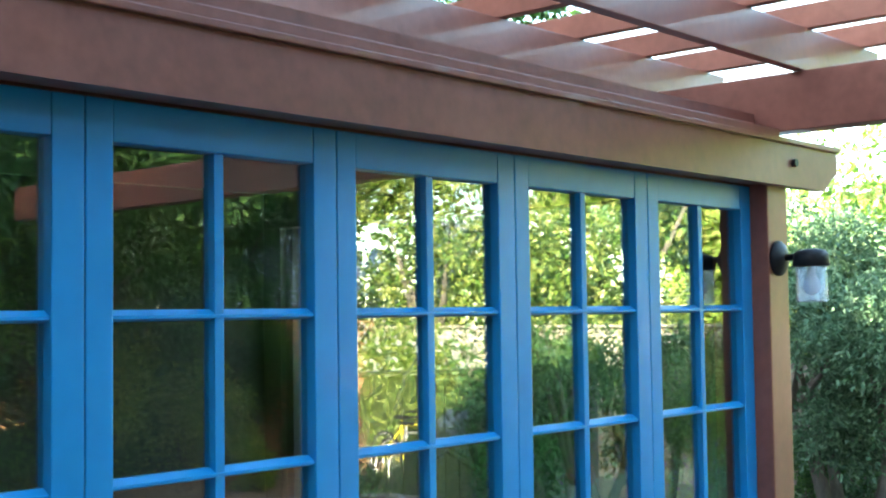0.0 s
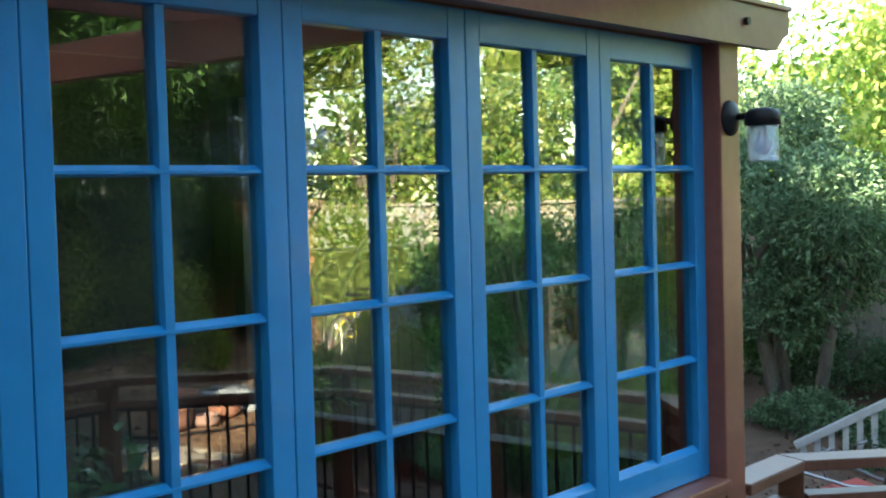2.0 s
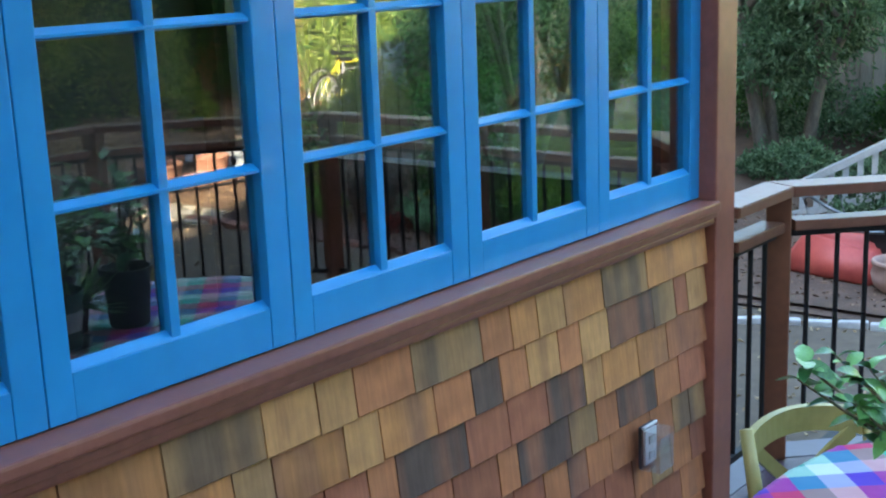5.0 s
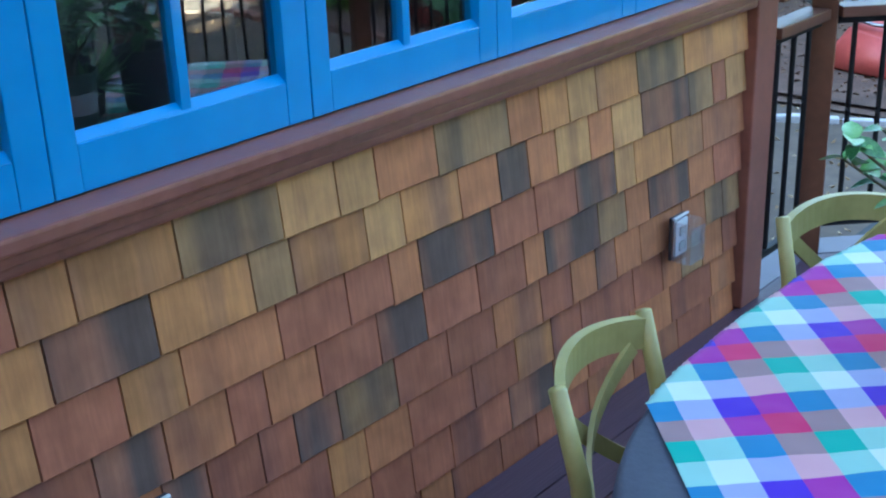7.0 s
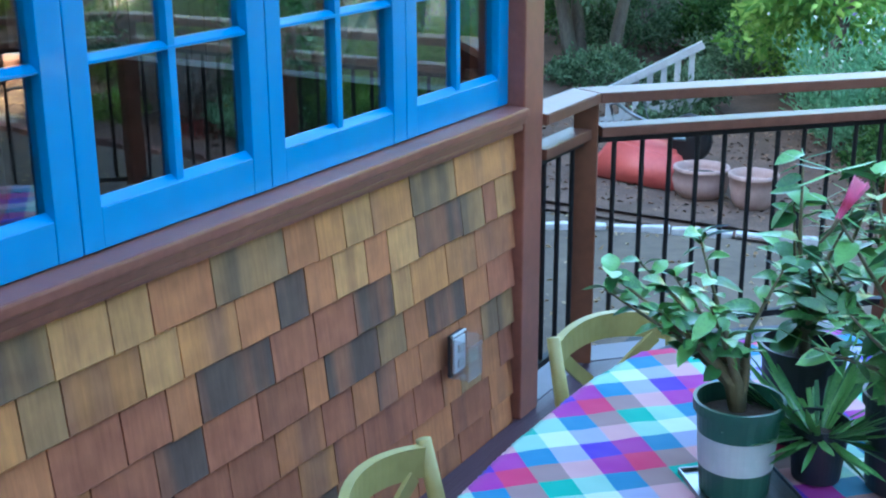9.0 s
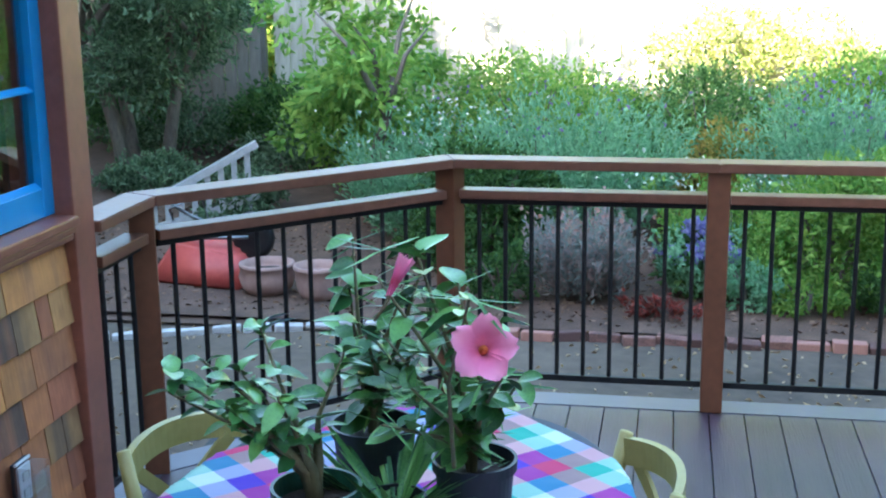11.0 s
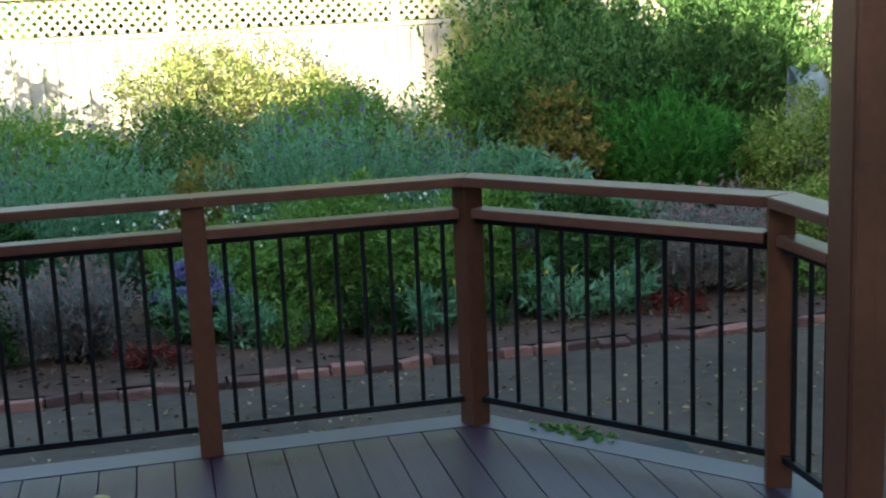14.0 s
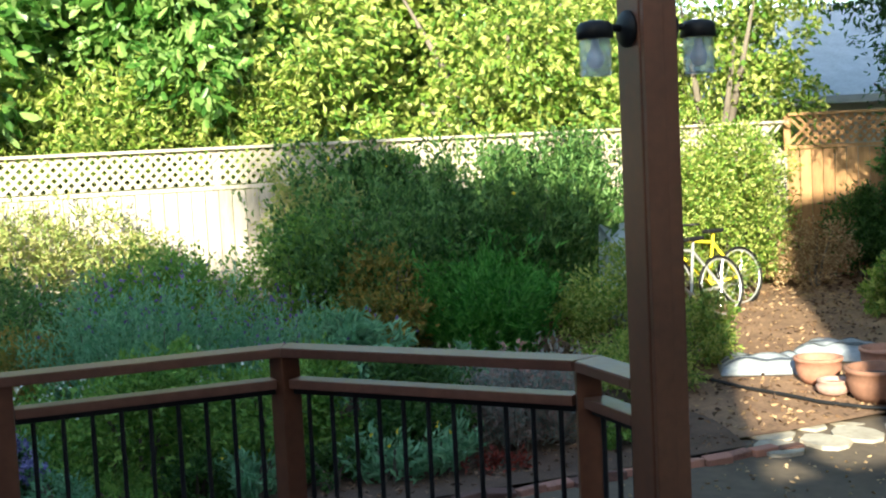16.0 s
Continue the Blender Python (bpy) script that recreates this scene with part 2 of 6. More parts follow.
def blades(name, x, y, z, spread, height, count, length, width, mat, parent, fan=0.5, label=""):
    """Upright wands with small leaves along them: sage, lavender, grasses."""
    wands = max(10, count // 26)
    a, rad = rng.uniform(0, 2 * np.pi, wands), np.sqrt(rng.uniform(0, 1, wands)) * spread
    foot = np.stack([x + rad * np.cos(a) * 0.55, y + rad * np.sin(a) * 0.55, np.full(wands, z)], 1)
    lean = np.stack([np.cos(a) * rad / spread * fan, np.sin(a) * rad / spread * fan, np.ones(wands)], 1)
    lean += rng.normal(size=(wands, 3)) * 0.12
    high = height * rng.uniform(0.6, 1.1, wands) * (1 - 0.25 * (rad / spread) ** 2)
    w = rng.integers(0, wands, count)
    s = rng.uniform(0.1, 1, count) ** 0.7
    pos = foot[w] + lean[w] * (high[w] * s)[:, None] + rng.normal(size=(count, 3)) * 0.018
    grow = lean[w] * 0.8 + rng.normal(size=(count, 3)) * 0.55
    return part(name, leaves_mesh(name, pos, grow, length, width, mat), None, parent, label)

# ---- house wall with the windows ----
LEFT, SASH, POST_X = -0.058, 0.612, 2.39        # first sash's left edge, sash width, near face of the corner post
BARS = (1.170, 1.476, 1.780, 2.086, 2.390)      # glass edges and glazing bars, by height
house = tagged(new("wall_house"), "shingled porch wall under a row of blue windows", "wall", kind="structure")
part("wall_core", box_bm(-6, 0.02, -0.5, POST_X + 0.01, 0.14, 1.0), STAIN, house)
part("wall_core", box_bm(-6, 0.02, 2.47, POST_X + 0.01, 0.14, 2.63), STAIN, house)
part("wall_core", box_bm(-6, 0.02, 1.0, LEFT - 2 * SASH - 0.004, 0.14, 2.47), STAIN, house)
part("wall_core", box_bm(POST_X - 0.004, 0.05, 1.0, POST_X + 0.01, 0.14, 2.47), STAIN, house)

sill = tagged(new("window_sill_board"), "long stained redwood sill under the blue windows", "sill", kind="structure")
part("sill_board", box_bm(-6, -0.080, 1.046, POST_X - 0.003, 0.10, 1.078, bevel=0.007), STAIN, sill)
part("sill_apron", box_bm(-6, -0.070, 1.025, POST_X - 0.003, 0.018, 1.0455, bevel=0.004), STAIN, sill)
part("sill_bead", box_bm(-6, -0.058, 1.0, POST_X - 0.003, 0.018, 1.0245, bevel=0.008), STAIN, sill)


def sash_window():
    """A fixed sash: two stiles, two rails, one upright and three level glazing bars, eight panes."""
    w = thing("window_1", "blue painted sash window with eight clear panes", "window", group="row of blue windows", kind="structure")
    e = 0.0015
    part("stile", box_bm(e, 0, 1.082, 0.058, 0.045, 2.468, bevel=0.003), BLUE, w)
    part("stile", box_bm(0.546, 0, 1.082, SASH - e, 0.045, 2.468, bevel=0.003), BLUE, w)
    part("bottom_rail", box_bm(0.0585, 0.001, 1.082, 0.5455, 0.044, BARS[0], bevel=0.003), BLUE, w)
    part("top_rail", box_bm(0.0585, 0.001, BARS[4], 0.5455, 0.044, 2.468, bevel=0.003), BLUE, w)
    part("glazing_bar", box_bm(0.2905, 0.007, BARS[0], 0.3135, 0.040, BARS[4], bevel=0.002), BLUE, w)
    for z in BARS[1:4]:
        bm = prism(bmesh.new(), [(0.041, z - 0.022), (0.041, z), (0.024, z), (0.005, z - 0.011), (0.005, z - 0.017), (0.024, z - 0.022)], 0.0585, 0.5455)
        bmesh.ops.transform(bm, matrix=Matrix(((0, 0, 1, 0), (1, 0, 0, 0), (0, 1, 0, 0), (0, 0, 0, 1))), verts=bm.verts)
        part("glazing_bar", bm, BLUE, w)
    z = BARS[0] + 0.016
    bm = prism(bmesh.new(), [(0.0255, z - 0.0155), (0.0255, z), (0.022, z), (0.003, z - 0.0155)], 0.0585, 0.5455)
    bmesh.ops.transform(bm, matrix=Matrix(((0, 0, 1, 0), (1, 0, 0, 0), (0, 1, 0, 0), (0, 0, 0, 1))), verts=bm.verts)
    part("glazing_bead", bm, BLUE, w)
    for i in range(4):
        for x0, x1 in ((0.0585, 0.2905), (0.3135, 0.5455)):
            p = part("pane", box_bm(x0, 0.026, BARS[i], x1, 0.0262, BARS[i + 1] - (0.022 if i < 3 else 0)), GLASS, w)
            p.visible_shadow = False
    return w


first = sash_window()
first.matrix_world = pose(LEFT, 0, 0)
for k in (-2, -1, 1, 2, 3):
    copy_thing(first, pose(LEFT + k * SASH, 0, 0))
part("jamb", box_bm(LEFT + 4 * SASH + 0.001, 0.006, 1.082, POST_X - 0.001, 0.06, 2.468, bevel=0.002), BLUE, house, "blue painted window jamb")

# ---- the dim room behind the panes ----
room = tagged(new("wall_room"), "room behind the window panes, its dimness put into the colour", "room", kind="structure")
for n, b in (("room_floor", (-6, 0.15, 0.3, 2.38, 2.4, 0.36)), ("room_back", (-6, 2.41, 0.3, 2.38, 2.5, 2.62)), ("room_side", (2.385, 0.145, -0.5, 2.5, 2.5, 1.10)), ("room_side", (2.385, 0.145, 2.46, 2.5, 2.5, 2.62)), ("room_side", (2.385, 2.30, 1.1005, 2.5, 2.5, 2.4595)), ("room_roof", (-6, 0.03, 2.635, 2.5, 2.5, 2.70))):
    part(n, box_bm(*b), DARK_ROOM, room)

end_window = thing("window_2", "wide plain window in the room's end wall", "window", kind="structure")
# stiles share the near-black, so their shade is colour too
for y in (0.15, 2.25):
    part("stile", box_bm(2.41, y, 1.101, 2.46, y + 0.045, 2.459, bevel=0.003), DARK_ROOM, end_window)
part("pane", box_bm(2.434, 0.1955, 1.101, 2.4345, 2.2495, 2.459), GLASS, end_window).visible_shadow = False

# unseen house masses, added to close the deck's corner and shade deck and yard
ROOFING = surface("roof shingle", (0.1, 0.09, 0.08), (0.2, 0.18, 0.16), (6, 6, 6))
# brown so these unseen walls bounce little light onto the porch
PLASTER = surface("brown house shingle", (0.17, 0.10, 0.065), (0.28, 0.175, 0.11), (1.5, 1.5, 1.5), (0.7, 0.9), 0.2)
mass = tagged(new("wall_upper"), "unseen house body and roof, sized to shade the garden", "house", kind="structure")
part("upper_wall", box_bm(-11, 2.52, -0.5, 0.0, 17.0, 5.6), PLASTER, mass)
# raised blocks, added only for the shadows they throw on the fence
part("upper_wall", box_bm(-8, 2.53, 5.3, -4.2, 4.6, 7.8), PLASTER, mass)
part("upper_wall", box_bm(-9, 12.3, 5.0, -0.5, 16.5, 8.2), PLASTER, mass)
bm = bmesh.new()
prism(bm, [(2.2, 5.5), (17.3, 5.5), (9.75, 5.8)], -11.3, 0.3)
bmesh.ops.transform(bm, matrix=Matrix(((0, 0, 1, 0), (1, 0, 0, 0), (0, 1, 0, 0), (0, 0, 0, 1))), verts=bm.verts)
part("upper_roof", bm, ROOFING, mass)
wing = tagged(new("wall_wing"), "unseen blocks added to close the deck's far end and shade it", "house", kind="structure")
# added blocks; their heights set where sun reaches the side yard
part("shade_block", box_bm(-4.19, -6.5, -0.5, -2.5, -0.115, 2.95), PLASTER, wing)
part("shade_block", box_bm(-8, -2.09, -0.5, -4.2, 1.19, 3.7), PLASTER, wing)
part("shade_block", box_bm(-8, -7.5, -0.5, -4.2, -2.1, 8.0), PLASTER, wing)
part("shade_block", box_bm(-8, 1.20, -0.5, -4.2, 2.50, 7.8), PLASTER, wing)

# ---- pergola ----
pergola = thing("pergola", "stained redwood pergola over the deck", "pergola")
# same stain on both; the open post's copy carries its shade in the colour
for y0, mat in ((-0.06, STAIN), (-4.06, BACKLIT_STAIN)):
    part("corner_post", box_bm(POST_X, y0, -0.02, POST_X + 0.135, y0 + 0.135, 2.628 if y0 < -1 else 2.6045, bevel=0.006), mat, pergola)
part("post_trim", box_bm(POST_X - 0.022, -4.000, -0.018, POST_X - 0.0005, -3.93, 2.62, bevel=0.003), BACKLIT_STAIN, pergola)


def header_beam(y0, y1, z0, z1, x0, x1):
    bm = bmesh.new()
    prism(bm, [(x0, z0), (x1 - 0.10, z0), (x1 - 0.05, z0 + 0.04), (x1, z1 - 0.07), (x1, z1), (x0, z1)], -y1, -y0)
    bmesh.ops.transform(bm, matrix=Matrix(((1, 0, 0, 0), (0, 0, -1, 0), (0, 1, 0, 0), (0, 0, 0, 1))), verts=bm.verts)
    return bm


part("header_beam", header_beam(-0.098, -0.0605, 2.468, 2.604, -6, 2.835), STAIN, pergola)
part("header_ledge", box_bm(-6, -0.112, 2.605, 2.835, -0.001, 2.622, bevel=0.003), STAIN, pergola)
part("header_ledge", box_bm(-6, -0.100, 2.6225, 2.41, -0.001, 2.648, bevel=0.003), STAIN, pergola)
part("wall_plate", box_bm(-6, -0.012, 2.6485, 2.41, 0.028, 2.705), STAIN, pergola)
part("bolt", tube(bmesh.new(), (2.42, -0.47, 2.735), (2.408, -0.47, 2.735), 0.013), BLACK, pergola, "black bolt head")
part("header_fill", box_bm(-6, -0.0595, 2.474, POST_X - 0.002, -0.0005, 2.6045), STAIN, pergola)
part("bolt", tube(bmesh.new(), (2.50, -0.098, 2.545), (2.50, -0.112, 2.545), 0.013), BLACK, pergola, "black bolt head")
for x in (2.42,):
    part("cross_beam", box_bm(x, -4.6, 2.640, x + 0.09, 0.75, 2.828, bevel=0.004), STAIN, pergola)
for k in range(6):
    y = 0.45 - 0.61 * k
    part("rafter", box_bm(-2.48, y - 0.02, 2.830, 3.02, y + 0.02, 2.970, bevel=0.003), STAIN, pergola)
for k in range(13):
    x = 2.88 - 0.41 * k
    part("purlin", box_bm(x, -2.72, 2.9715, x + 0.04, 0.8, 3.052, bevel=0.003), STAIN, pergola)


def wall_lamp(m, label):
    """A lantern on a round back plate: arm, cap and a clear jar with a bulb."""
    lamp = thing("wall_lamp", label, "lamp", m, group="post lanterns")
    t = Matrix.Rotation(radians(90), 4, "X")
    part("back_plate", lathe(bmesh.new(), [(0.057, 0), (0.057, 0.008), (0.05, 0.016), (0.03, 0.024), (0.012, 0.03)], 24, t), BLACK, lamp, smooth=True)
    part("arm", sweep(bmesh.new(), [(0, -0.02, 0), (0, -0.06, 0.004), (0, -0.10, 0.006)], [0.012, 0.011, 0.012], 10), BLACK, lamp, smooth=True)
    part("cap", lathe(bmesh.new(), [(0.02, 0.026), (0.045, 0.02), (0.055, 0.008), (0.057, -0.028), (0.052, -0.03)], 24, Matrix.Translation((0, -0.115, 0))), BLACK, lamp, smooth=True)
    j = part("jar", lathe(bmesh.new(), [(0.047, -0.031), (0.049, -0.05), (0.049, -0.135), (0.046, -0.142), (0.043, -0.135), (0.044, -0.05), (0.042, -0.032)], 24, Matrix.Translation((0, -0.115, 0))), JAR, lamp, "clear seeded glass jar", smooth=True)
    part("bulb", lathe(bmesh.new(), [(0.012, -0.032), (0.013, -0.055), (0.026, -0.08), (0.028, -0.095), (0.018, -0.115), (0.004, -0.12)], 16, Matrix.Translation((0, -0.115, 0))), BULB, lamp, "white frosted bulb", smooth=True)
    return lamp


def seeded_glass():
    """Clear glass full of seeds: most light goes straight through, some is scattered."""
    m = glass_sheet("seeded jar glass", 0.04, (0.95, 0.97, 1.0))
    n, l = m.node_tree.nodes, m.node_tree.links
    sc = n.new("ShaderNodeBsdfTranslucent")
    sc.inputs[0].default_value = (0.85, 0.9, 0.95, 1)
    mix = n.new("ShaderNodeMixShader")
    mix.inputs[0].default_value = 0.25
    old = n["Material Output"].inputs["Surface"].links[0].from_socket
    l.new(old, mix.inputs[1])
    l.new(sc.outputs[0], mix.inputs[2])
    l.new(mix.outputs[0], n["Material Output"].inputs["Surface"])
    return m


JAR = seeded_glass()
BULB = surface("frosted bulb", (0.75, 0.76, 0.78), (0.85, 0.86, 0.88), rough=(0.3, 0.5))
wall_lamp(pose(2.45, -0.0605, 2.235), "black lantern with a clear jar on the corner post")
wall_lamp(pose(2.455, -3.9245, 2.135, 0, 0, 180), "black lantern with a clear jar on the open pergola post")
wall_lamp(pose(2.455, -4.0605, 2.135), "black lantern with a clear jar behind the open pergola post")

# ---- deck ----
DECK = -0.02
RAIL = [(2.99, -0.01), (3.95, -0.955), (3.95, -2.05), (3.95, -3.14), (2.95, -3.995)]
deck = tagged(new("deck"), "brown composite deck with a pale border board", "deck", kind="structure")


def edge_line(off):
    """The deck's outline along the bay, moved outwards by off."""
    rows = [(POST_X + 0.14, RAIL[0][1] + off), (RAIL[0][0] + 0.41 * off, RAIL[0][1] + off), (RAIL[1][0] + off, RAIL[1][1] + 0.41 * off), (RAIL[3][0] + off, RAIL[3][1] - 0.41 * off), (RAIL[4][0] + 0.41 * off, RAIL[4][1] - off), (2.0, RAIL[4][1] - off)]
    return rows


def board_end(y, line):
    """How far a deck board at y reaches before it meets the border."""
    for (xa, ya), (xb, yb) in zip(line, line[1:]):
        if yb <= y <= ya and ya > yb:
            return xa + (xb - xa) * (ya - y) / (ya - yb)
    return 2.6


inner, outer = edge_line(-0.03), edge_line(0.115)
for k in range(1, 4):
    a0, a1, b0, b1 = inner[k], inner[k + 1], outer[k], outer[k + 1]
    part("border_board", prism(bmesh.new(), [a0, a1, b1, b0], DECK - 0.025, DECK + 0.003), BORDER, deck, "border board, sky reflection in its pale colour")
for a, b in ((0, 1), (4, 5)):
    part("border_board", prism(bmesh.new(), [inner[a], inner[b], outer[b], outer[a]], DECK - 0.025, DECK + 0.003), BORDER, deck)
for k in range(5):
    (xa, ya), (xb, yb) = outer[k], outer[k + 1]
    part("fascia", prism(bmesh.new(), [(xa, ya), (xb, yb), (xb - 0.02, yb - 0.0), (xa - 0.02, ya - 0.0)] if abs(ya - yb) > 0.01 else [(xa, ya), (xb, yb), (xb, yb - 0.02), (xa, ya - 0.02)], -0.5, DECK - 0.026), STAIN, deck)
y = -0.042
while y > -4.0:
    y1 = max(y - 0.1375, inner[4][1] + 0.003)
    xs = board_end(y, inner) - 0.004, board_end(y1, inner) - 0.004
    corner = [(inner[j][0] - 0.004, inner[j][1]) for j in (1, 2, 3, 4) if y1 < inner[j][1] < y]
    part("deck_board", prism(bmesh.new(), [(-4, y), (xs[0], y)] + corner + [(xs[1], y1), (-4, y1)], DECK - 0.025, DECK), DECKING, deck)
    y -= 0.143
# one solid black slab, standing in for the shade between and below the boards
part("under_deck_shade", box_bm(-4, -3.9, -0.2, 3.6, -0.05, -0.06), BLACK, deck)


# ---- railing ----
def rail_run(name, p, q, posts, count, lead=0.0):
    """A bay of the railing from post to post: cap, lower rail, black channels and round bars."""
    p, q = Vector((*p, 0)), Vector((*q, 0))
    d = (q - p).normalized()
    length = (q - p).length
    m = Matrix.Translation(p) @ Matrix.Rotation(math.atan2(d.y, d.x), 4, "Z")
    run = thing(name, "stained railing bay with black metal bars", "railing", m, group="deck railing")
    a, b = 0.046, length - 0.046
    w = 0.068
    bm = prism(bmesh.new(), [(-posts[0] * w, -w), (length + posts[1] * w, -w), (length - posts[1] * w, w), (posts[0] * w, w)], 0.992, 1.030)
    bmesh.ops.bevel(bm, geom=list(bm.edges), offset=0.004, segments=2, affect="EDGES")
    part("cap_rail", bm, STAIN_RAIL, run)
    part("sub_rail", box_bm(a, -0.044, 0.862, b, 0.044, 0.900, bevel=0.004), STAIN_RAIL, run)
    part("top_channel", box_bm(a, -0.014, 0.836, b, 0.014, 0.861, bevel=0.003), BLACK, run)
    part("bottom_channel", box_bm(a, -0.014, 0.082, b, 0.014, 0.108, bevel=0.003), BLACK, run)
    step = length / (count + 1)
    for i in range(count):
        x = step * (i + 1) + lead
        part("bar", tube(bmesh.new(), (x, 0, 0.109), (x, 0, 0.835), 0.0095, sides=10), BLACK, run, smooth=False)
    return run


def rail_post(x, y, turn):
    post = thing("railing_post", "square stained railing post on the deck border", "post", pose(x, y, DECK + 0.003, 0, 0, turn), group="railing posts")
    part("shaft", box_bm(-0.0445, -0.0445, 0, 0.0445, 0.0445, 0.9885 - DECK, bevel=0.005), BACKLIT_STAIN, post)
    return post


for (x, y), turn in zip(RAIL, (22, -22, 0, 22, -22)):
    rail_post(x, y, turn)
k = -math.tan(radians(22.5))          # the caps meet in mitres
rail_run("railing_bay", RAIL[0], RAIL[1], (k, k), 11)
rail_run("railing_bay", RAIL[1], RAIL[2], (k, 0), 9, 0.014)
rail_run("railing_bay", RAIL[2], RAIL[3], (0, k), 9)
rail_run("railing_bay", RAIL[3], RAIL[4], (k, k), 11)
rail_run("railing_bay", (POST_X + 0.137, -0.01), RAIL[0], (0, k), 3)
rail_run("railing_bay", RAIL[4], (POST_X + 0.137, -3.995), (k, 0), 3)

# ---- ground ----
G = -0.5


def ground_height(x, y):
    rise = min(max((math.hypot(x, y + 2) - 8.0) / 6.0, 0), 1)
    return G + 0.32 * rise * rise * (3 - 2 * rise)


bm = bmesh.new()
steps = [-400, -120, -40, -20] + [-16 + 0.8 * i for i in range(52)] + [30, 40, 60, 120, 400]
grid = [[bm.verts.new((x, y, ground_height(x, y) + (noise.noise((x * 0.9, y * 0.9, 0)) * 0.03 if 6.6 < x < 30 else 0))) for y in steps] for x in steps]
for i in range(len(steps) - 1):
    for j in range(len(steps) - 1):
        bm.faces.new((grid[i][j], grid[i + 1][j], grid[i + 1][j + 1], grid[i][j + 1]))
tagged(part("ground", bm, DIRT, None, smooth=True), "trodden brown dirt yard with dry leaves", "ground", kind="structure")


def sheet(name, x0, x1, y0, y1, lift, mat, label, cells=14, wobble=0.25):
    bm = bmesh.new()
    v = []
    for i in range(cells + 1):
        row = []
        for j in range(cells + 1):
            x, y = x0 + (x1 - x0) * i / cells, y0 + (y1 - y0) * j / cells
            if i in (cells,) or j in (0, cells):
                x += noise.noise((x, y, 3)) * wobble
                y += noise.noise((x, y, 9)) * wobble
            row.append(bm.verts.new((x, y, ground_height(x, y) + lift)))
        v.append(row)
    for i in range(cells):
        for j in range(cells):
            bm.faces.new((v[i][j], v[i + 1][j], v[i + 1][j + 1], v[i][j + 1]))
    return tagged(part(name, bm, mat, None, smooth=True), label, "ground", kind="structure")


sheet("planting_bed", 6.46, 12.7, -7.2, 8.5, 0.045, MULCH, "dark bark mulch planting bed")

edging = tagged(new("brick_edging"), "row of weathered red bricks along the planting bed", "edging", kind="structure")
yy, proto = -0.75, None
while yy > -7.3:
    l = 0.2 * random.uniform(0.9, 1.05)
    if proto is None:
        proto = part("brick", box_bm(-0.05, -0.1, -0.03, 0.05, 0.1, 0.045, bevel=0.009), BRICK, edging).data
        ob = bpy.data.objects["brick"]
    else:
        ob = new("brick", proto)
        ob.parent = edging
    ob.matrix_world = pose(6.40 + random.uniform(-0.03, 0.03), yy - l / 2, G + 0.005 + random.uniform(-0.012, 0.012), random.uniform(-6, 6), random.uniform(-9, 9), random.uniform(-9, 9))
    yy -= l + 0.012
kerb = tagged(new("path_kerb"), "curved pale concrete kerb beside the mulch", "kerb", kind="structure")
for k in range(25):
    s = k * 0.46
    x, y = 6.5 - 0.018 * s * s, -0.62 + 0.42 * s
    stone = part("kerb_stone", box_bm(-0.035, -0.092, -0.05, 0.035, 0.092, random.uniform(0.035, 0.055), bevel=0.012), KERB, kerb)
    stone.matrix_world = pose(x + random.uniform(-0.012, 0.012), y, G, random.uniform(-4, 4), random.uniform(-4, 4), math.degrees(math.atan2(0.036 * s, 0.42)) + random.uniform(-5, 5))

# ---- garden plants ----
GREEN = leafy("deep green leaves", [(0.034, 0.088, 0.022), (0.056, 0.135, 0.034), (0.095, 0.19, 0.048)])
MID = leafy("mid green leaves", [(0.115, 0.25, 0.045), (0.18, 0.34, 0.065), (0.27, 0.42, 0.09)])
# the palest tone puts sun highlights into the leaf colour
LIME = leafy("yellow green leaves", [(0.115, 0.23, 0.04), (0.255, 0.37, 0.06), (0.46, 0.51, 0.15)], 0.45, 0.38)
SAGE = leafy("grey green leaves", [(0.15, 0.33, 0.17), (0.21, 0.42, 0.23), (0.28, 0.50, 0.29)])
GREYPINK = leafy("grey pink leaves", [(0.26, 0.27, 0.25), (0.36, 0.29, 0.27), (0.44, 0.30, 0.27), (0.28, 0.33, 0.30)])
RUST = leafy("rusty autumn leaves", [(0.22, 0.22, 0.05), (0.36, 0.27, 0.06), (0.42, 0.27, 0.07), (0.18, 0.24, 0.06)])
VIOLET = leafy("violet flowers", [(0.16, 0.15, 0.36), (0.24, 0.24, 0.50), (0.34, 0.30, 0.50)])
PINK_TIP = leafy("pinkish leaf tips", [(0.45, 0.24, 0.20), (0.50, 0.30, 0.26)])
FERN = leafy("loose green leaves", [(0.05, 0.12, 0.03), (0.09, 0.20, 0.05), (0.18, 0.30, 0.09)])
# palest and darkest tones put highlights and shaded gaps into the leaf colour
MAPLE = leafy("maple leaves", [(0.045, 0.13, 0.022), (0.12, 0.27, 0.05), (0.33, 0.48, 0.15)], 0.5, 0.34)
OLIVE = leafy("grey olive leaves", [(0.055, 0.11, 0.05), (0.10, 0.18, 0.09), (0.19, 0.28, 0.16)], 0.4, 0.42)
MAUVE = leafy("mauve flower spikes", [(0.16, 0.12, 0.28), (0.24, 0.18, 0.36)])
WHITE_FL = leafy("white flowers", [(0.6, 0.6, 0.55), (0.75, 0.75, 0.7)], 0.2)
YELLOW_FL = leafy("yellow flowers", [(0.7, 0.5, 0.02), (0.8, 0.6, 0.04)], 0.2)
RED_LEAF = leafy("red ground leaves", [(0.25, 0.04, 0.03), (0.35, 0.07, 0.05), (0.15, 0.05, 0.04)])
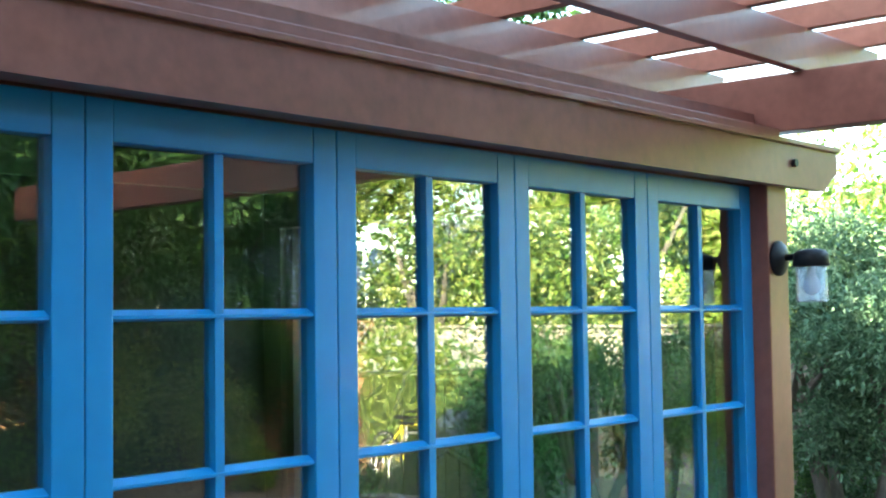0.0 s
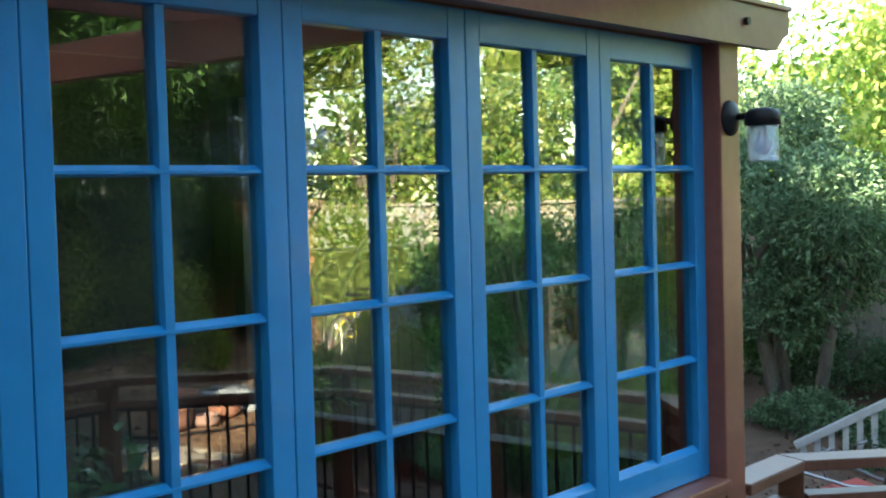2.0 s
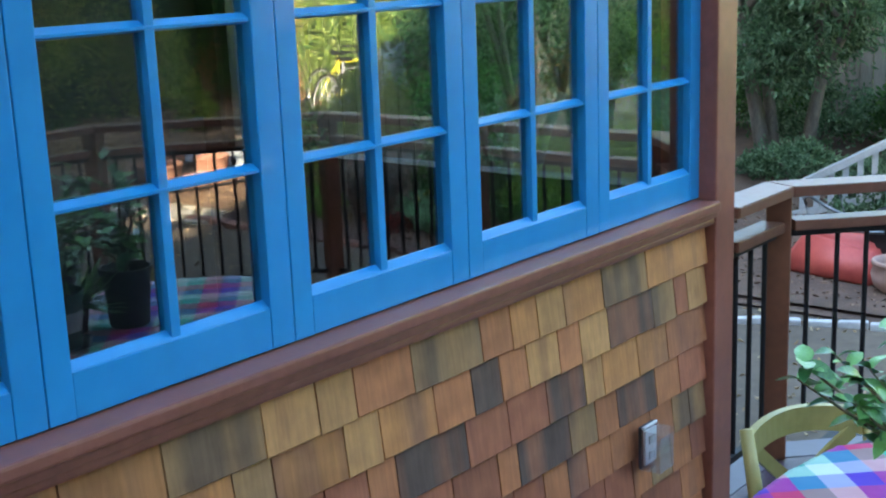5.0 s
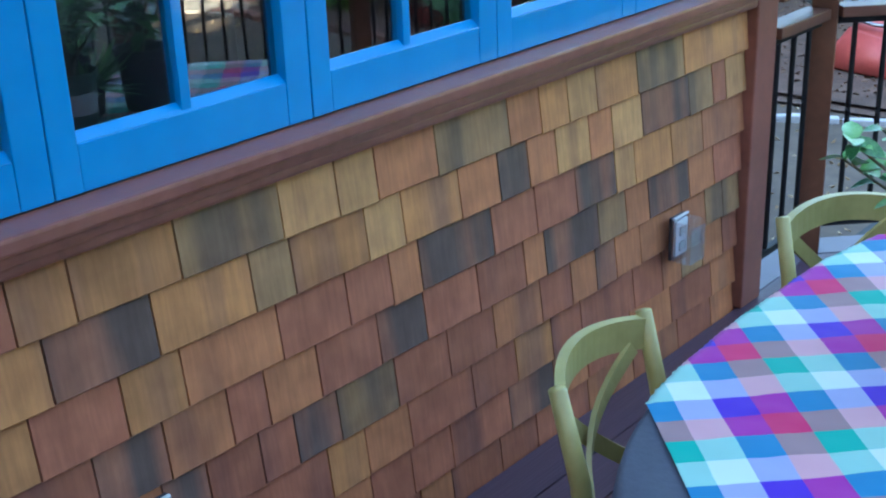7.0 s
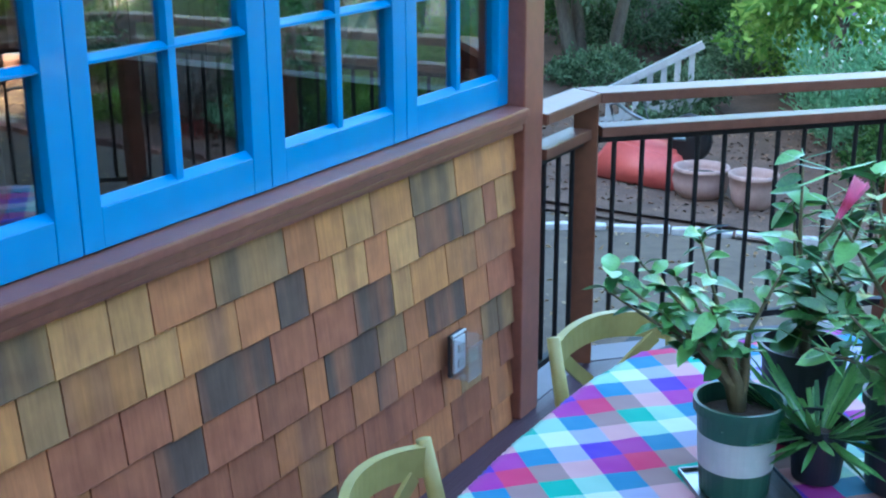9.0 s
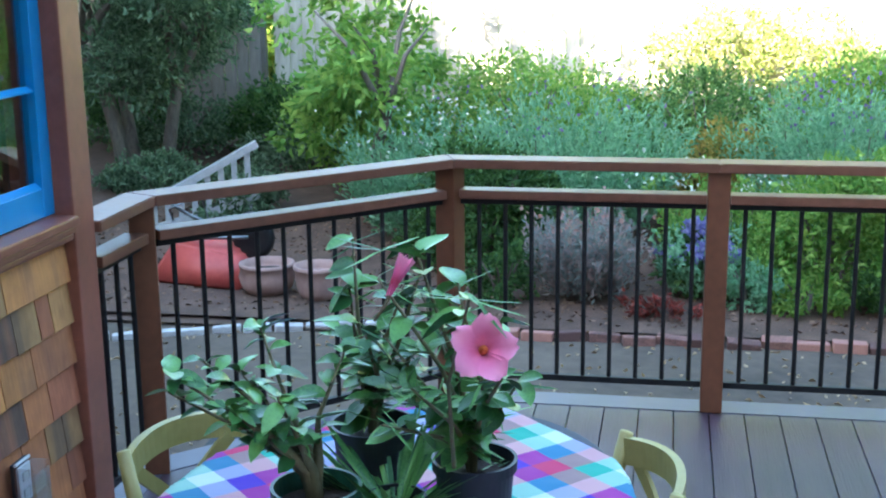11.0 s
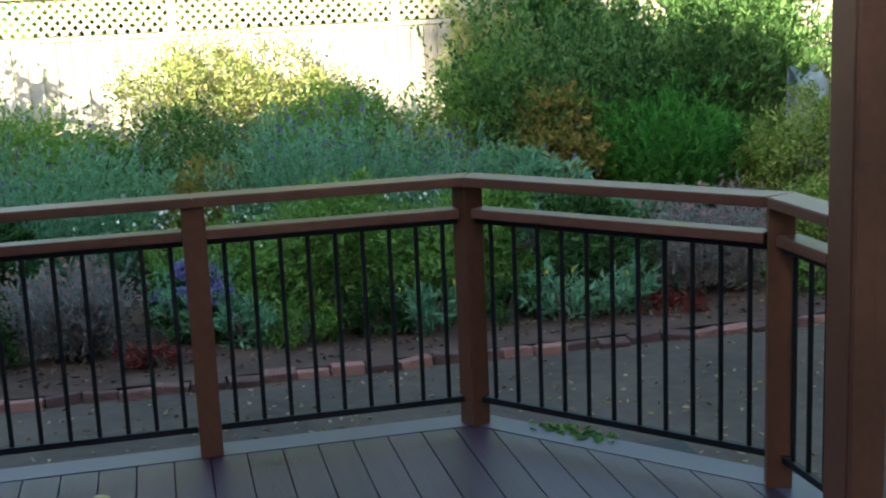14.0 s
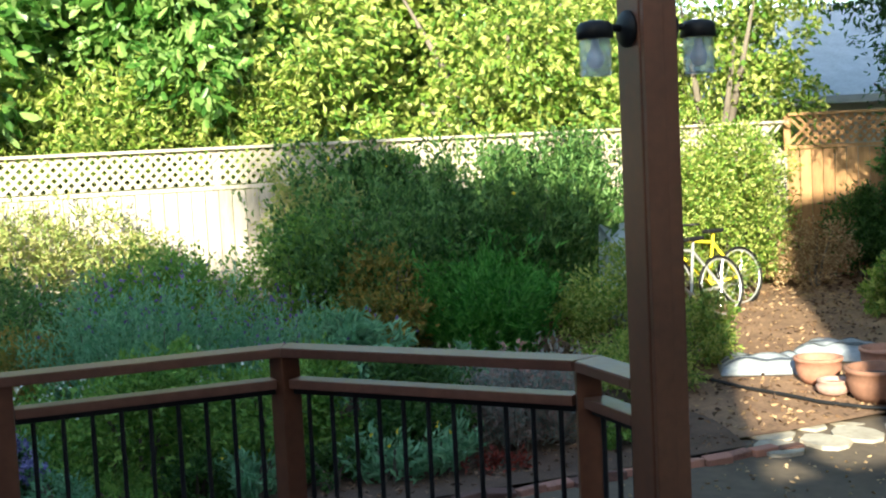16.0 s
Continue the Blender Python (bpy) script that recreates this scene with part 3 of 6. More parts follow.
DRY = leafy("dry leaves", [(0.22, 0.13, 0.06), (0.34, 0.22, 0.11), (0.45, 0.33, 0.2)], 0.15, 0.8)
# sunlight is put into these leaf colours
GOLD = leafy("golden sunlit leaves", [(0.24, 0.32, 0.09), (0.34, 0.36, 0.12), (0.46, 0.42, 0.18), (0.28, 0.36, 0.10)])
PINE = leafy("fine green needles", [(0.05, 0.20, 0.03), (0.09, 0.32, 0.05), (0.16, 0.42, 0.08)])


def shrub(name, label, x, y, w, h, count, length, width, mat, lobes=6, base=None, hang=0.0, upright=0.2, depth=None, category="shrub"):
    """A shrub: a few bare stems and an uneven crown of lobes from the ground up."""
    z = (base if base is not None else ground_height(x, y) + 0.04)
    s = thing(name, label, category, pose(x, y, z))
    d = depth or w
    bm = bmesh.new()
    for k in range(5):
        a = random.uniform(0, 6.28)
        sweep(bm, [(0.03 * math.cos(a), 0.03 * math.sin(a), -0.05), (d * 0.1 * math.cos(a), w * 0.1 * math.sin(a), h * 0.35), (d * 0.22 * math.cos(a), w * 0.24 * math.sin(a), h * 0.72)], [0.018, 0.012, 0.005], 6)
    part("stem", bm, BARK, s)
    ls = [(0, 0, h * 0.45, d * 0.36, w * 0.36, h * 0.42)]
    for k in range(lobes):
        a, e = random.uniform(0, 6.28), random.uniform(0.15, 0.8)
        q = random.uniform(0.22, 0.34) * math.sqrt(1.15 - e)
        ls.append((d * q * math.cos(a), w * q * 1.15 * math.sin(a), h * e, d * random.uniform(0.16, 0.26), w * random.uniform(0.16, 0.26), h * random.uniform(0.14, 0.24)))
    crown("crown", ls, count, length, width, mat, s, hang, upright)
    return s


def wand_plant(name, label, x, y, w, h, count, length, width, mat, tips=None, tip_count=0, fan=0.5, tip_label="", category="plant"):
    """A plant of leafy wands, some with flowers at their tips."""
    z = ground_height(x, y) + 0.04
    s = thing(name, label, category, pose(x, y, z))
    bm = bmesh.new()
    for k in range(9):
        a, q = random.uniform(0, 6.28), w * random.uniform(0.05, 0.24)
        cx, cy = math.cos(a), math.sin(a)
        sweep(bm, [(q * cx, q * cy, -0.06), (q * cx * 1.3, q * cy * 1.3, h * 0.35), ((q + fan * h * 0.25) * cx, (q + fan * h * 0.25) * cy, h * 0.75)], [0.010, 0.008, 0.004], 5)
    part("stem", bm, BARK, s)
    blades("foliage", 0, 0, -0.02, w / 2, h, count, length, width, mat, s, fan)
    if tips:
        c = np.stack([rng.normal(0, w * 0.27, tip_count), rng.normal(0, w * 0.27, tip_count), h * rng.uniform(0.72, 1.12, tip_count)], 1)
        tagged(part("blossom", leaves_mesh("blossom", c, rng.normal(size=(tip_count, 3)) + [0, 0, 1.2], 0.042, 0.03, tips), None, s, tip_label), kind="stuff")
    return s


# front row along the bricks
wand_plant("grey_shrub", "grey pink feathery shrub behind the brick edging", 7.25, -1.30, 0.66, 0.60, 6000, 0.055, 0.019, GREYPINK, PINK_TIP, 70, 0.5, "pinkish tips", category="shrub")
shrub("blue_flower_bush", "bush with violet blue flower heads by the railing", 7.45, -2.12, 0.75, 0.40, 3200, 0.07, 0.03, GREEN, 6)
statice = thing("violet_flower", "round violet flower heads above grey leaves", "flower", pose(7.42, -2.10, ground_height(7.42, -2.10) + 0.04))
blades("foliage", 0, 0, -0.02, 0.33, 0.46, 2200, 0.05, 0.022, SAGE, statice)
for k in range(13):
    a, q = k * 2.4, 0.07 * math.sqrt(k)
    cx, cy, cz = q * math.cos(a), q * 1.15 * math.sin(a), 0.50 - 0.9 * q + 0.06 * math.sin(k * 1.7)
    tagged(crown("flower_head", [(cx, cy, cz, 0.075, 0.08, 0.06)], 130, 0.032, 0.026, VIOLET, statice), "violet flower head", kind="stuff")
    part("stalk", sweep(bmesh.new(), [(cx * 0.4, cy * 0.4, 0), (cx * 0.7, cy * 0.7, cz * 0.6), (cx, cy, cz)], [0.006, 0.005, 0.004], 5), BARK, statice)
shrub("green_shrub", "yellow green leafy shrub in the planting bed", 7.5, -2.95, 1.25, 1.0, 8500, 0.055, 0.026, MID, 9)
shrub("green_shrub", "yellow green leafy shrub beside the flowers", 7.6, -3.95, 1.2, 0.88, 7500, 0.055, 0.026, MID, 9)
shrub("green_shrub", "dark leafy shrub near the bricks", 7.5, -5.0, 1.1, 0.75, 6000, 0.06, 0.026, GREEN, 8)
wand_plant("grey_shrub", "grey pink feathery shrub further along the bricks", 7.35, -5.75, 0.85, 0.70, 7000, 0.055, 0.019, GREYPINK, PINK_TIP, 60, 0.5, "pinkish tips", category="shrub")
shrub("green_shrub", "dense green shrub behind the pots", 8.1, -0.45, 1.3, 1.0, 7000, 0.06, 0.028, GREEN, 8)
for x, y in ((7.0, -3.62), (6.95, -4.55), (7.0, -4.9)):
    wand_plant("yellow_flower_plant", "small grey green plant with yellow flowers", x, y, 0.34, 0.34, 420, 0.09, 0.025, SAGE, YELLOW_FL, 4, 0.8, "yellow flowers")
shrub("red_groundcover", "low red leaved ground cover by the bricks", 6.85, -1.85, 0.8, 0.12, 550, 0.045, 0.02, RED_LEAF, 4, depth=0.35)
shrub("red_groundcover", "low red leaved ground cover under the grey shrub", 6.9, -5.3, 0.75, 0.11, 450, 0.045, 0.02, RED_LEAF, 4, depth=0.35)

for x, y, w, h, mat in ((7.05, -2.75, 0.6, 0.3, MID), (7.1, -3.25, 0.55, 0.34, GREEN), (7.05, -4.15, 0.55, 0.3, GREEN), (7.1, -0.75, 0.6, 0.4, GREEN), (7.05, -6.4, 0.6, 0.3, MID), (7.1, -2.4, 0.5, 0.35, SAGE)):
    shrub("low_plant", "small leafy plant at the front of the bed", x, y, w, h, 1300, 0.05, 0.022, mat, 6)

# middle row
wand_plant("sage_clump", "tall grey green sage with white specks of flower", 8.9, 0.05, 1.6, 1.0, 9500, 0.066, 0.015, SAGE, WHITE_FL, 90, 0.5, "white flowers")
wand_plant("sage_clump", "tall feathery grey green sage clump", 9.0, -1.1, 1.9, 1.18, 14000, 0.066, 0.015, SAGE, MAUVE, 60, 0.5, "mauve flower tips")
wand_plant("sage_clump", "tall feathery sage clump with mauve spikes", 9.0, -3.15, 1.4, 1.25, 13000, 0.066, 0.015, SAGE, MAUVE, 130, 0.5, "mauve flower spikes")
wand_plant("sage_clump", "arching sage clump with pale mauve spikes", 8.9, -4.15, 1.5, 0.98, 12000, 0.066, 0.015, SAGE, MAUVE, 150, 0.65, "mauve flower spikes")
wand_plant("daisy_clump", "low green clump dotted with white daisies", 8.1, -2.3, 1.3, 0.75, 5000, 0.05, 0.02, MID, WHITE_FL, 110, 0.5, "white daisies")
wand_plant("daisy_clump", "low green clump with scattered white daisies", 8.2, -3.6, 1.2, 0.72, 4500, 0.05, 0.02, MID, WHITE_FL, 90, 0.5, "white daisies")
shrub("rusty_shrub", "rusty orange leaved shrub in the border", 9.3, -2.3, 1.1, 1.05, 6500, 0.055, 0.03, RUST, 8)
shrub("rusty_shrub", "golden brown shrub by the dark bushes", 9.7, -5.45, 1.0, 1.5, 7000, 0.055, 0.03, RUST, 8)
wand_plant("needle_shrub", "bright green fine needled broom shrub", 9.5, -6.35, 0.95, 1.12, 15000, 0.10, 0.011, PINE, fan=0.45, category="shrub")
shrub("grey_leaf_plant", "pale grey leaved plant by the railing bend", 8.6, -4.95, 0.9, 0.95, 2600, 0.10, 0.035, SAGE, 6)
shrub("grey_leaf_plant", "pale leaved plant at the bed's edge", 8.3, -5.6, 0.7, 0.62, 1800, 0.10, 0.035, SAGE, 5)
shrub("green_shrub", "airy light green shrub near the bicycles", 9.2, -7.5, 1.3, 1.15, 7000, 0.05, 0.022, LIME, 8)
shrub("green_shrub", "light green shrub at the end of the bed", 8.2, -7.2, 1.1, 0.55, 3800, 0.05, 0.02, LIME, 7)

# back row, up to the fence
for x, y, w, h, c, mat in ((10.6, 1.0, 2.0, 1.3, 8500, MID), (10.7, -0.6, 2.2, 1.35, 9500, MID), (10.6, -2.2, 2.0, 1.3, 9000, FERN), (10.5, -3.7, 2.0, 1.35, 9500, MID), (10.6, -4.8, 1.6, 1.6, 9000, MID)):
    shrub("hedge_shrub", "overgrown golden green hedge shrub before the fence", x, y, w, h, c, 0.055, 0.03, mat, 9)
wand_plant("rose_bush", "tall leggy rose bush with a few yellow blooms", 10.4, -5.6, 1.5, 2.0, 11000, 0.07, 0.036, FERN, YELLOW_FL, 8, 0.42, "yellow blooms", category="shrub")
wand_plant("dark_shrub", "large loose green shrub against the fence", 11.2, -7.4, 2.2, 1.95, 17000, 0.09, 0.034, FERN, fan=0.5, category="shrub")
wand_plant("dark_shrub", "dark green shrub beside the rose", 10.9, -6.5, 1.6, 1.65, 9000, 0.08, 0.03, GREEN, fan=0.5, category="shrub")
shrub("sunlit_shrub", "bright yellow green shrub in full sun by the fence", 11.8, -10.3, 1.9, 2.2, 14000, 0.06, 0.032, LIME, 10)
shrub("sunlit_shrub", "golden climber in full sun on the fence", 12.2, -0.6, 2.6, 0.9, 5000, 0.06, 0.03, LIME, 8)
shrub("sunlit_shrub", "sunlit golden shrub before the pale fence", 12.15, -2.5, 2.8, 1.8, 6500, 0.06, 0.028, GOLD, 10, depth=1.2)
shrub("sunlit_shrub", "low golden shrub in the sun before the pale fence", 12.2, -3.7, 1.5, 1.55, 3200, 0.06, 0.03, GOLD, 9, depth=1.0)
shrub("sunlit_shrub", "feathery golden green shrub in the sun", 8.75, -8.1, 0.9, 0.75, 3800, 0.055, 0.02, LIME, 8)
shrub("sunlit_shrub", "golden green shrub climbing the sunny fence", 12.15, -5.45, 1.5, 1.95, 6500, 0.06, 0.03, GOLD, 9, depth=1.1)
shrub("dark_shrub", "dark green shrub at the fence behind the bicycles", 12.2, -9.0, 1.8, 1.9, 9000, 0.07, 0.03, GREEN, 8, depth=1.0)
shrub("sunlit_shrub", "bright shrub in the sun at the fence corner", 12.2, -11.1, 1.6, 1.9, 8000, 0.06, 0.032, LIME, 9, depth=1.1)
shrub("dark_shrub", "dark shrub in the fence corner", 12.0, -12.6, 1.1, 1.3, 6000, 0.07, 0.03, GREEN, 8)
shrub("dark_shrub", "tall dark shrub before the brown side fence", 11.4, -13.4, 1.6, 2.6, 9000, 0.08, 0.035, GREEN, 9)
shrub("green_shrub", "small light green shrub by the shaded side fence", 9.35, -10.85, 0.7, 0.75, 1500, 0.09, 0.03, LIME, 6)
shrub("dry_shrub", "dry brown shrub beside the bicycles", 11.6, -11.6, 1.2, 0.95, 4000, 0.05, 0.02, DRY, 7)


def tree(name, label, x, y, trunk_h, top, spread, count, length, width, mat, stems=1, lean=0.0, hang=0.2, seed=1, low=None, thick=1.0):
    """A tree: tapered trunks with limbs, and a crown of leaf clumps with gaps."""
    r = random.Random(seed)
    z = ground_height(x, y) - 0.05
    t = thing(name, label, "tree", pose(x, y, z))
    bm = bmesh.new()
    lobes = []
    lo = trunk_h if low is None else low
    for k in range(stems):
        a = r.uniform(0, 6.28)
        off = 0.22 * (stems > 1)
        px, py = off * math.cos(a), off * math.sin(a)
        tip = (px * 2.5 + lean + r.uniform(-0.2, 0.2), py * 2.5 + r.uniform(-0.2, 0.2), trunk_h * 1.15)
        rad = thick * 0.035 * top ** 0.8 / stems ** 0.5
        sweep(bm, [(px, py, 0), (px * 1.4 + lean * 0.3, py * 1.4, trunk_h * 0.4), (px * 1.9 + lean * 0.6, py * 1.9, trunk_h * 0.8), tip], [rad * 1.25, rad, rad * 0.85, rad * 0.7], 9)
        for j in range(6 if stems == 1 else 3):
            b = r.uniform(0, 6.28)
            q = r.uniform(0.3, 0.6) * spread
            end = (tip[0] + q * math.cos(b), tip[1] + q * math.sin(b), r.uniform(lo + 0.2, top * 0.78))
            mid = ((tip[0] + end[0]) / 2 + r.uniform(-0.1, 0.1), (tip[1] + end[1]) / 2, (tip[2] + end[2]) / 2 + 0.15)
            sweep(bm, [tip, mid, end], [rad * 0.6, rad * 0.35, rad * 0.12], 7)
    part("trunk", bm, BARK, t, smooth=True)
    for j in range(int(9 + spread * 4)):
        b, q = r.uniform(0, 6.28), spread * math.sqrt(r.uniform(0, 1)) * 0.85
        hz = r.uniform(lo, top)
        q *= math.sqrt(max(0.15, 1 - ((hz - (lo + top) / 2) / ((top - lo) / 1.75)) ** 2))
        s = spread * r.uniform(0.3, 0.5)
        lobes.append((lean + q * math.cos(b), q * math.sin(b), hz, s, s, s * 0.75))
    crown("crown", lobes, count, length, width, mat, t, hang, 0.0, 0.35)
    return t


tree("olive_tree", "bushy grey green tree with several leaning trunks", 10.7, 3.35, 1.2, 3.1, 1.45, 30000, 0.08, 0.028, OLIVE, 5, 0.0, 0.3, 3, thick=1.7)
for x, y, sd in ((11.0, 5.8, 32), (7.5, 4.6, 33), (6.1, 6.0, 34), (4.6, 6.8, 35), (3.0, 7.4, 36), (1.3, 7.9, 37)):
    tree("olive_tree", "bushy grey green tree in the row before the dark fence", x, y, 1.0, 4.4, 1.25, 17000, 0.085, 0.032, OLIVE, 4, 0.0, 0.3, sd, low=0.75)
tree("leafy_tree", "young broad leaved tree beside the sage", 9.6, 0.80, 0.9, 2.75, 1.0, 3400, 0.11, 0.05, MID, 2, 0.0, 0.3, 5)
tree("garden_tree", "sunlit tree beyond the back fence", 15.5, 4.5, 1.2, 4.3, 2.4, 15000, 0.13, 0.07, LIME, 1, 0.0, 0.4, 7)
tree("garden_tree", "dense sunlit maple beyond the back fence", 15.2, -2.5, 1.2, 6.5, 2.6, 30000, 0.20, 0.12, MAPLE, 1, 0.0, 0.5, 8, low=1.4)
tree("garden_tree", "sunny tree between the others beyond the fence", 15.0, -4.25, 1.2, 6.6, 1.9, 19000, 0.16, 0.085, MAPLE, 1, 0.0, 0.5, 28, low=1.6)
tree("garden_tree", "bright leafy tree behind the lattice fence", 15.0, -5.8, 1.2, 6.2, 2.4, 17000, 0.13, 0.07, LIME, 1, 0.0, 0.4, 9, low=1.4)
tree("garden_tree", "bright yellow green tree behind the lattice fence", 15.0, -9.0, 1.2, 6.0, 2.4, 17000, 0.11, 0.06, LIME, 1, 0.0, 0.4, 10, low=1.4)
tree("garden_tree", "golden tree before the neighbour's roof", 13.6, -11.7, 1.0, 5.4, 1.9, 17000, 0.10, 0.06, LIME, 1, 0.0, 0.4, 11, low=1.6)
tree("garden_tree", "tall green tree beyond the fence", 17.5, 0.8, 1.4, 4.6, 2.6, 14000, 0.15, 0.08, MID, 1, 0.0, 0.4, 12)
tree("garden_tree", "dark conifer branch over the neighbour's roof", 13.5, -15.2, 1.5, 5.0, 1.6, 8000, 0.10, 0.03, GREEN, 1, 0.0, 0.4, 13, low=2.2)
# woods beyond the fence, too many to tell apart
n = 85000
wy, wz = rng.uniform(-19, 9, n), rng.uniform(-0.2, 7.0, n)
bulge = np.array([noise.noise((a * 0.45, b * 0.6, 2)) for a, b in zip(wy, wz)])
pos = np.column_stack([17.3 + bulge * 1.8 + rng.normal(size=n) * 0.25, wy, wz + rng.normal(size=n) * 0.2])
keep = wz < np.where(wy < -1, 5.2, 3.8) + 1.0 * np.array([noise.noise((a * 0.35, 5, 1)) for a in wy])
keep &= (wy > -12.5) | (wz < 2.0)
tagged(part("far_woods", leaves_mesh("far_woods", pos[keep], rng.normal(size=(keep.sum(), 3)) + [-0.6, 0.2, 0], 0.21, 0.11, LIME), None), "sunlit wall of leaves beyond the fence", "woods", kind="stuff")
n = 30000
wy, wz = rng.uniform(-13, 9, n), rng.uniform(-0.2, 5.2, n)
pos = np.column_stack([18.9 + rng.normal(size=n) * 0.5, wy, wz])
keep = wz < np.where(wy < -1, 5.0, 3.5) + 0.9 * np.array([noise.noise((a * 0.35, 5, 1)) for a in wy])
tagged(part("deep_woods", leaves_mesh("deep_woods", pos[keep], rng.normal(size=(keep.sum(), 3)), 0.32, 0.2, MID), None), "darker leaves deep in the woods", "woods", kind="stuff")
tree("canopy_tree", "tall spreading tree over the sunny south corner", 10.9, -13.9, 3.4, 7.5, 3.6, 26000, 0.13, 0.07, LIME, 1, -0.6, 0.5, 18, low=4.6)
n = 16000
hy, hz = rng.uniform(-6.0, -0.8, n), rng.uniform(0.2, 2.75, n)
pos = np.column_stack([13.7 + np.array([noise.noise((a * 0.9, b * 0.9, 4)) for a, b in zip(hy, hz)]) * 0.5, hy, hz + rng.normal(size=n) * 0.12])
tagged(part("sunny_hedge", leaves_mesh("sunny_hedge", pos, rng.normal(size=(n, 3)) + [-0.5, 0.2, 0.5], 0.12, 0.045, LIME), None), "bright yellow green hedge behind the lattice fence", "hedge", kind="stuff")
# the south side, seen in the window panes
tree("screen_tree", "dense dark green tree south of the deck", 2.6, -9.2, 1.3, 6.5, 2.5, 30000, 0.12, 0.05, GREEN, 3, 0.0, 0.5, 14, low=1.1)
tree("screen_tree", "dense dark green tree beyond the deck's south side", -0.4, -9.0, 1.3, 6.5, 2.6, 24000, 0.12, 0.05, GREEN, 4, 0.0, 0.5, 15, low=1.1)
tree("screen_tree", "big dark drooping tree over the yard's edge", 7.3, -11.9, 1.5, 7.0, 2.4, 42000, 0.11, 0.04, GREEN, 1, 0.0, 0.7, 31, low=0.9)
# not in view: a sparse crown added to throw dappled shade on the back fence
tree("shade_tree", "unseen tree added beyond the house to dapple the fence with shade", -13.2, 9.0, 7.0, 12.5, 1.9, 2300, 0.26, 0.17, MID, 1, 0.0, 0.4, 41, low=10.2)
tree("screen_tree", "tall green tree in the yard's south corner", 6.2, -13.2, 1.0, 6.0, 2.4, 17000, 0.12, 0.05, MID, 2, 0.0, 0.5, 16, low=0.7)
tree("screen_tree", "dark green tree in the sunny south corner", 11.6, -14.8, 2.0, 6.5, 2.3, 17000, 0.12, 0.05, GREEN, 2, 0.0, 0.4, 17, low=2.5)
shrub("sunlit_shrub", "bright yellow green shrub in the sunny south corner", 9.6, -12.6, 2.2, 1.9, 12000, 0.07, 0.035, LIME, 9)
shrub("sunlit_shrub", "golden shrub in the sunny south corner", 8.0, -12.6, 2.0, 2.4, 11000, 0.07, 0.035, LIME, 9)
n = 40000
hx, hz = rng.uniform(-0.5, 10.5, n), rng.uniform(-0.4, 6.0, n)
bulge = np.array([noise.noise((a * 0.8, b * 0.9, 8)) for a, b in zip(hx, hz)])
pos = np.column_stack([hx, 11.0 - 0.42 * hx + bulge * 0.6 + rng.normal(size=n) * 0.15, hz])
tagged(part("north_hedge", leaves_mesh("north_hedge", pos, rng.normal(size=(n, 3)) + [0, -0.7, 0], 0.14, 0.07, GREEN), None), "tall dark hedge behind the row of olive trees", "hedge", kind="stuff")
n = 62000
hx, hz = rng.uniform(-3.5, 11.0, n), rng.uniform(-0.4, 4.6, n)
bulge = np.array([noise.noise((a * 0.8, b * 0.9, 6)) for a, b in zip(hx, hz)])
pos = np.column_stack([hx, -10.6 - 0.25 * hx + bulge * 0.6 + rng.normal(size=n) * 0.12, hz])
tagged(part("tall_hedge", leaves_mesh("tall_hedge", pos, rng.normal(size=(n, 3)) + [0, 0.7, 0], 0.13, 0.06, GREEN), None), "tall green laurel hedge along the south side", "hedge", kind="stuff")
shrub("fence_ivy", "dark ivy over the shaded stretch of fence", 12.55, -6.3, 2.6, 2.05, 12000, 0.07, 0.05, GREEN, 9, depth=0.4)
shrub("fence_ivy", "dark ivy hanging on the lattice", 12.55, -8.4, 2.2, 2.1, 9000, 0.07, 0.05, GREEN, 9, depth=0.4)
shrub("low_greenery", "dark greenery at the foot of the olive tree", 11.9, 2.2, 1.8, 0.8, 5000, 0.07, 0.03, GREEN, 6)
for x, y, w, h in ((10.9, 1.9, 1.5, 0.5), (11.4, 3.3, 1.6, 0.7), (9.9, 2.9, 1.2, 0.35), (11.6, 1.2, 1.4, 0.7), (9.3, 1.9, 1.0, 0.4)):
    shrub("low_greenery", "low dark green plants under the olive tree", x, y, w, h, 3000, 0.06, 0.026, OLIVE, 6)
shrub("low_greenery", "dark greenery along the shaded fence", 12.0, 4.6, 2.2, 0.8, 5000, 0.07, 0.03, GREEN, 6)


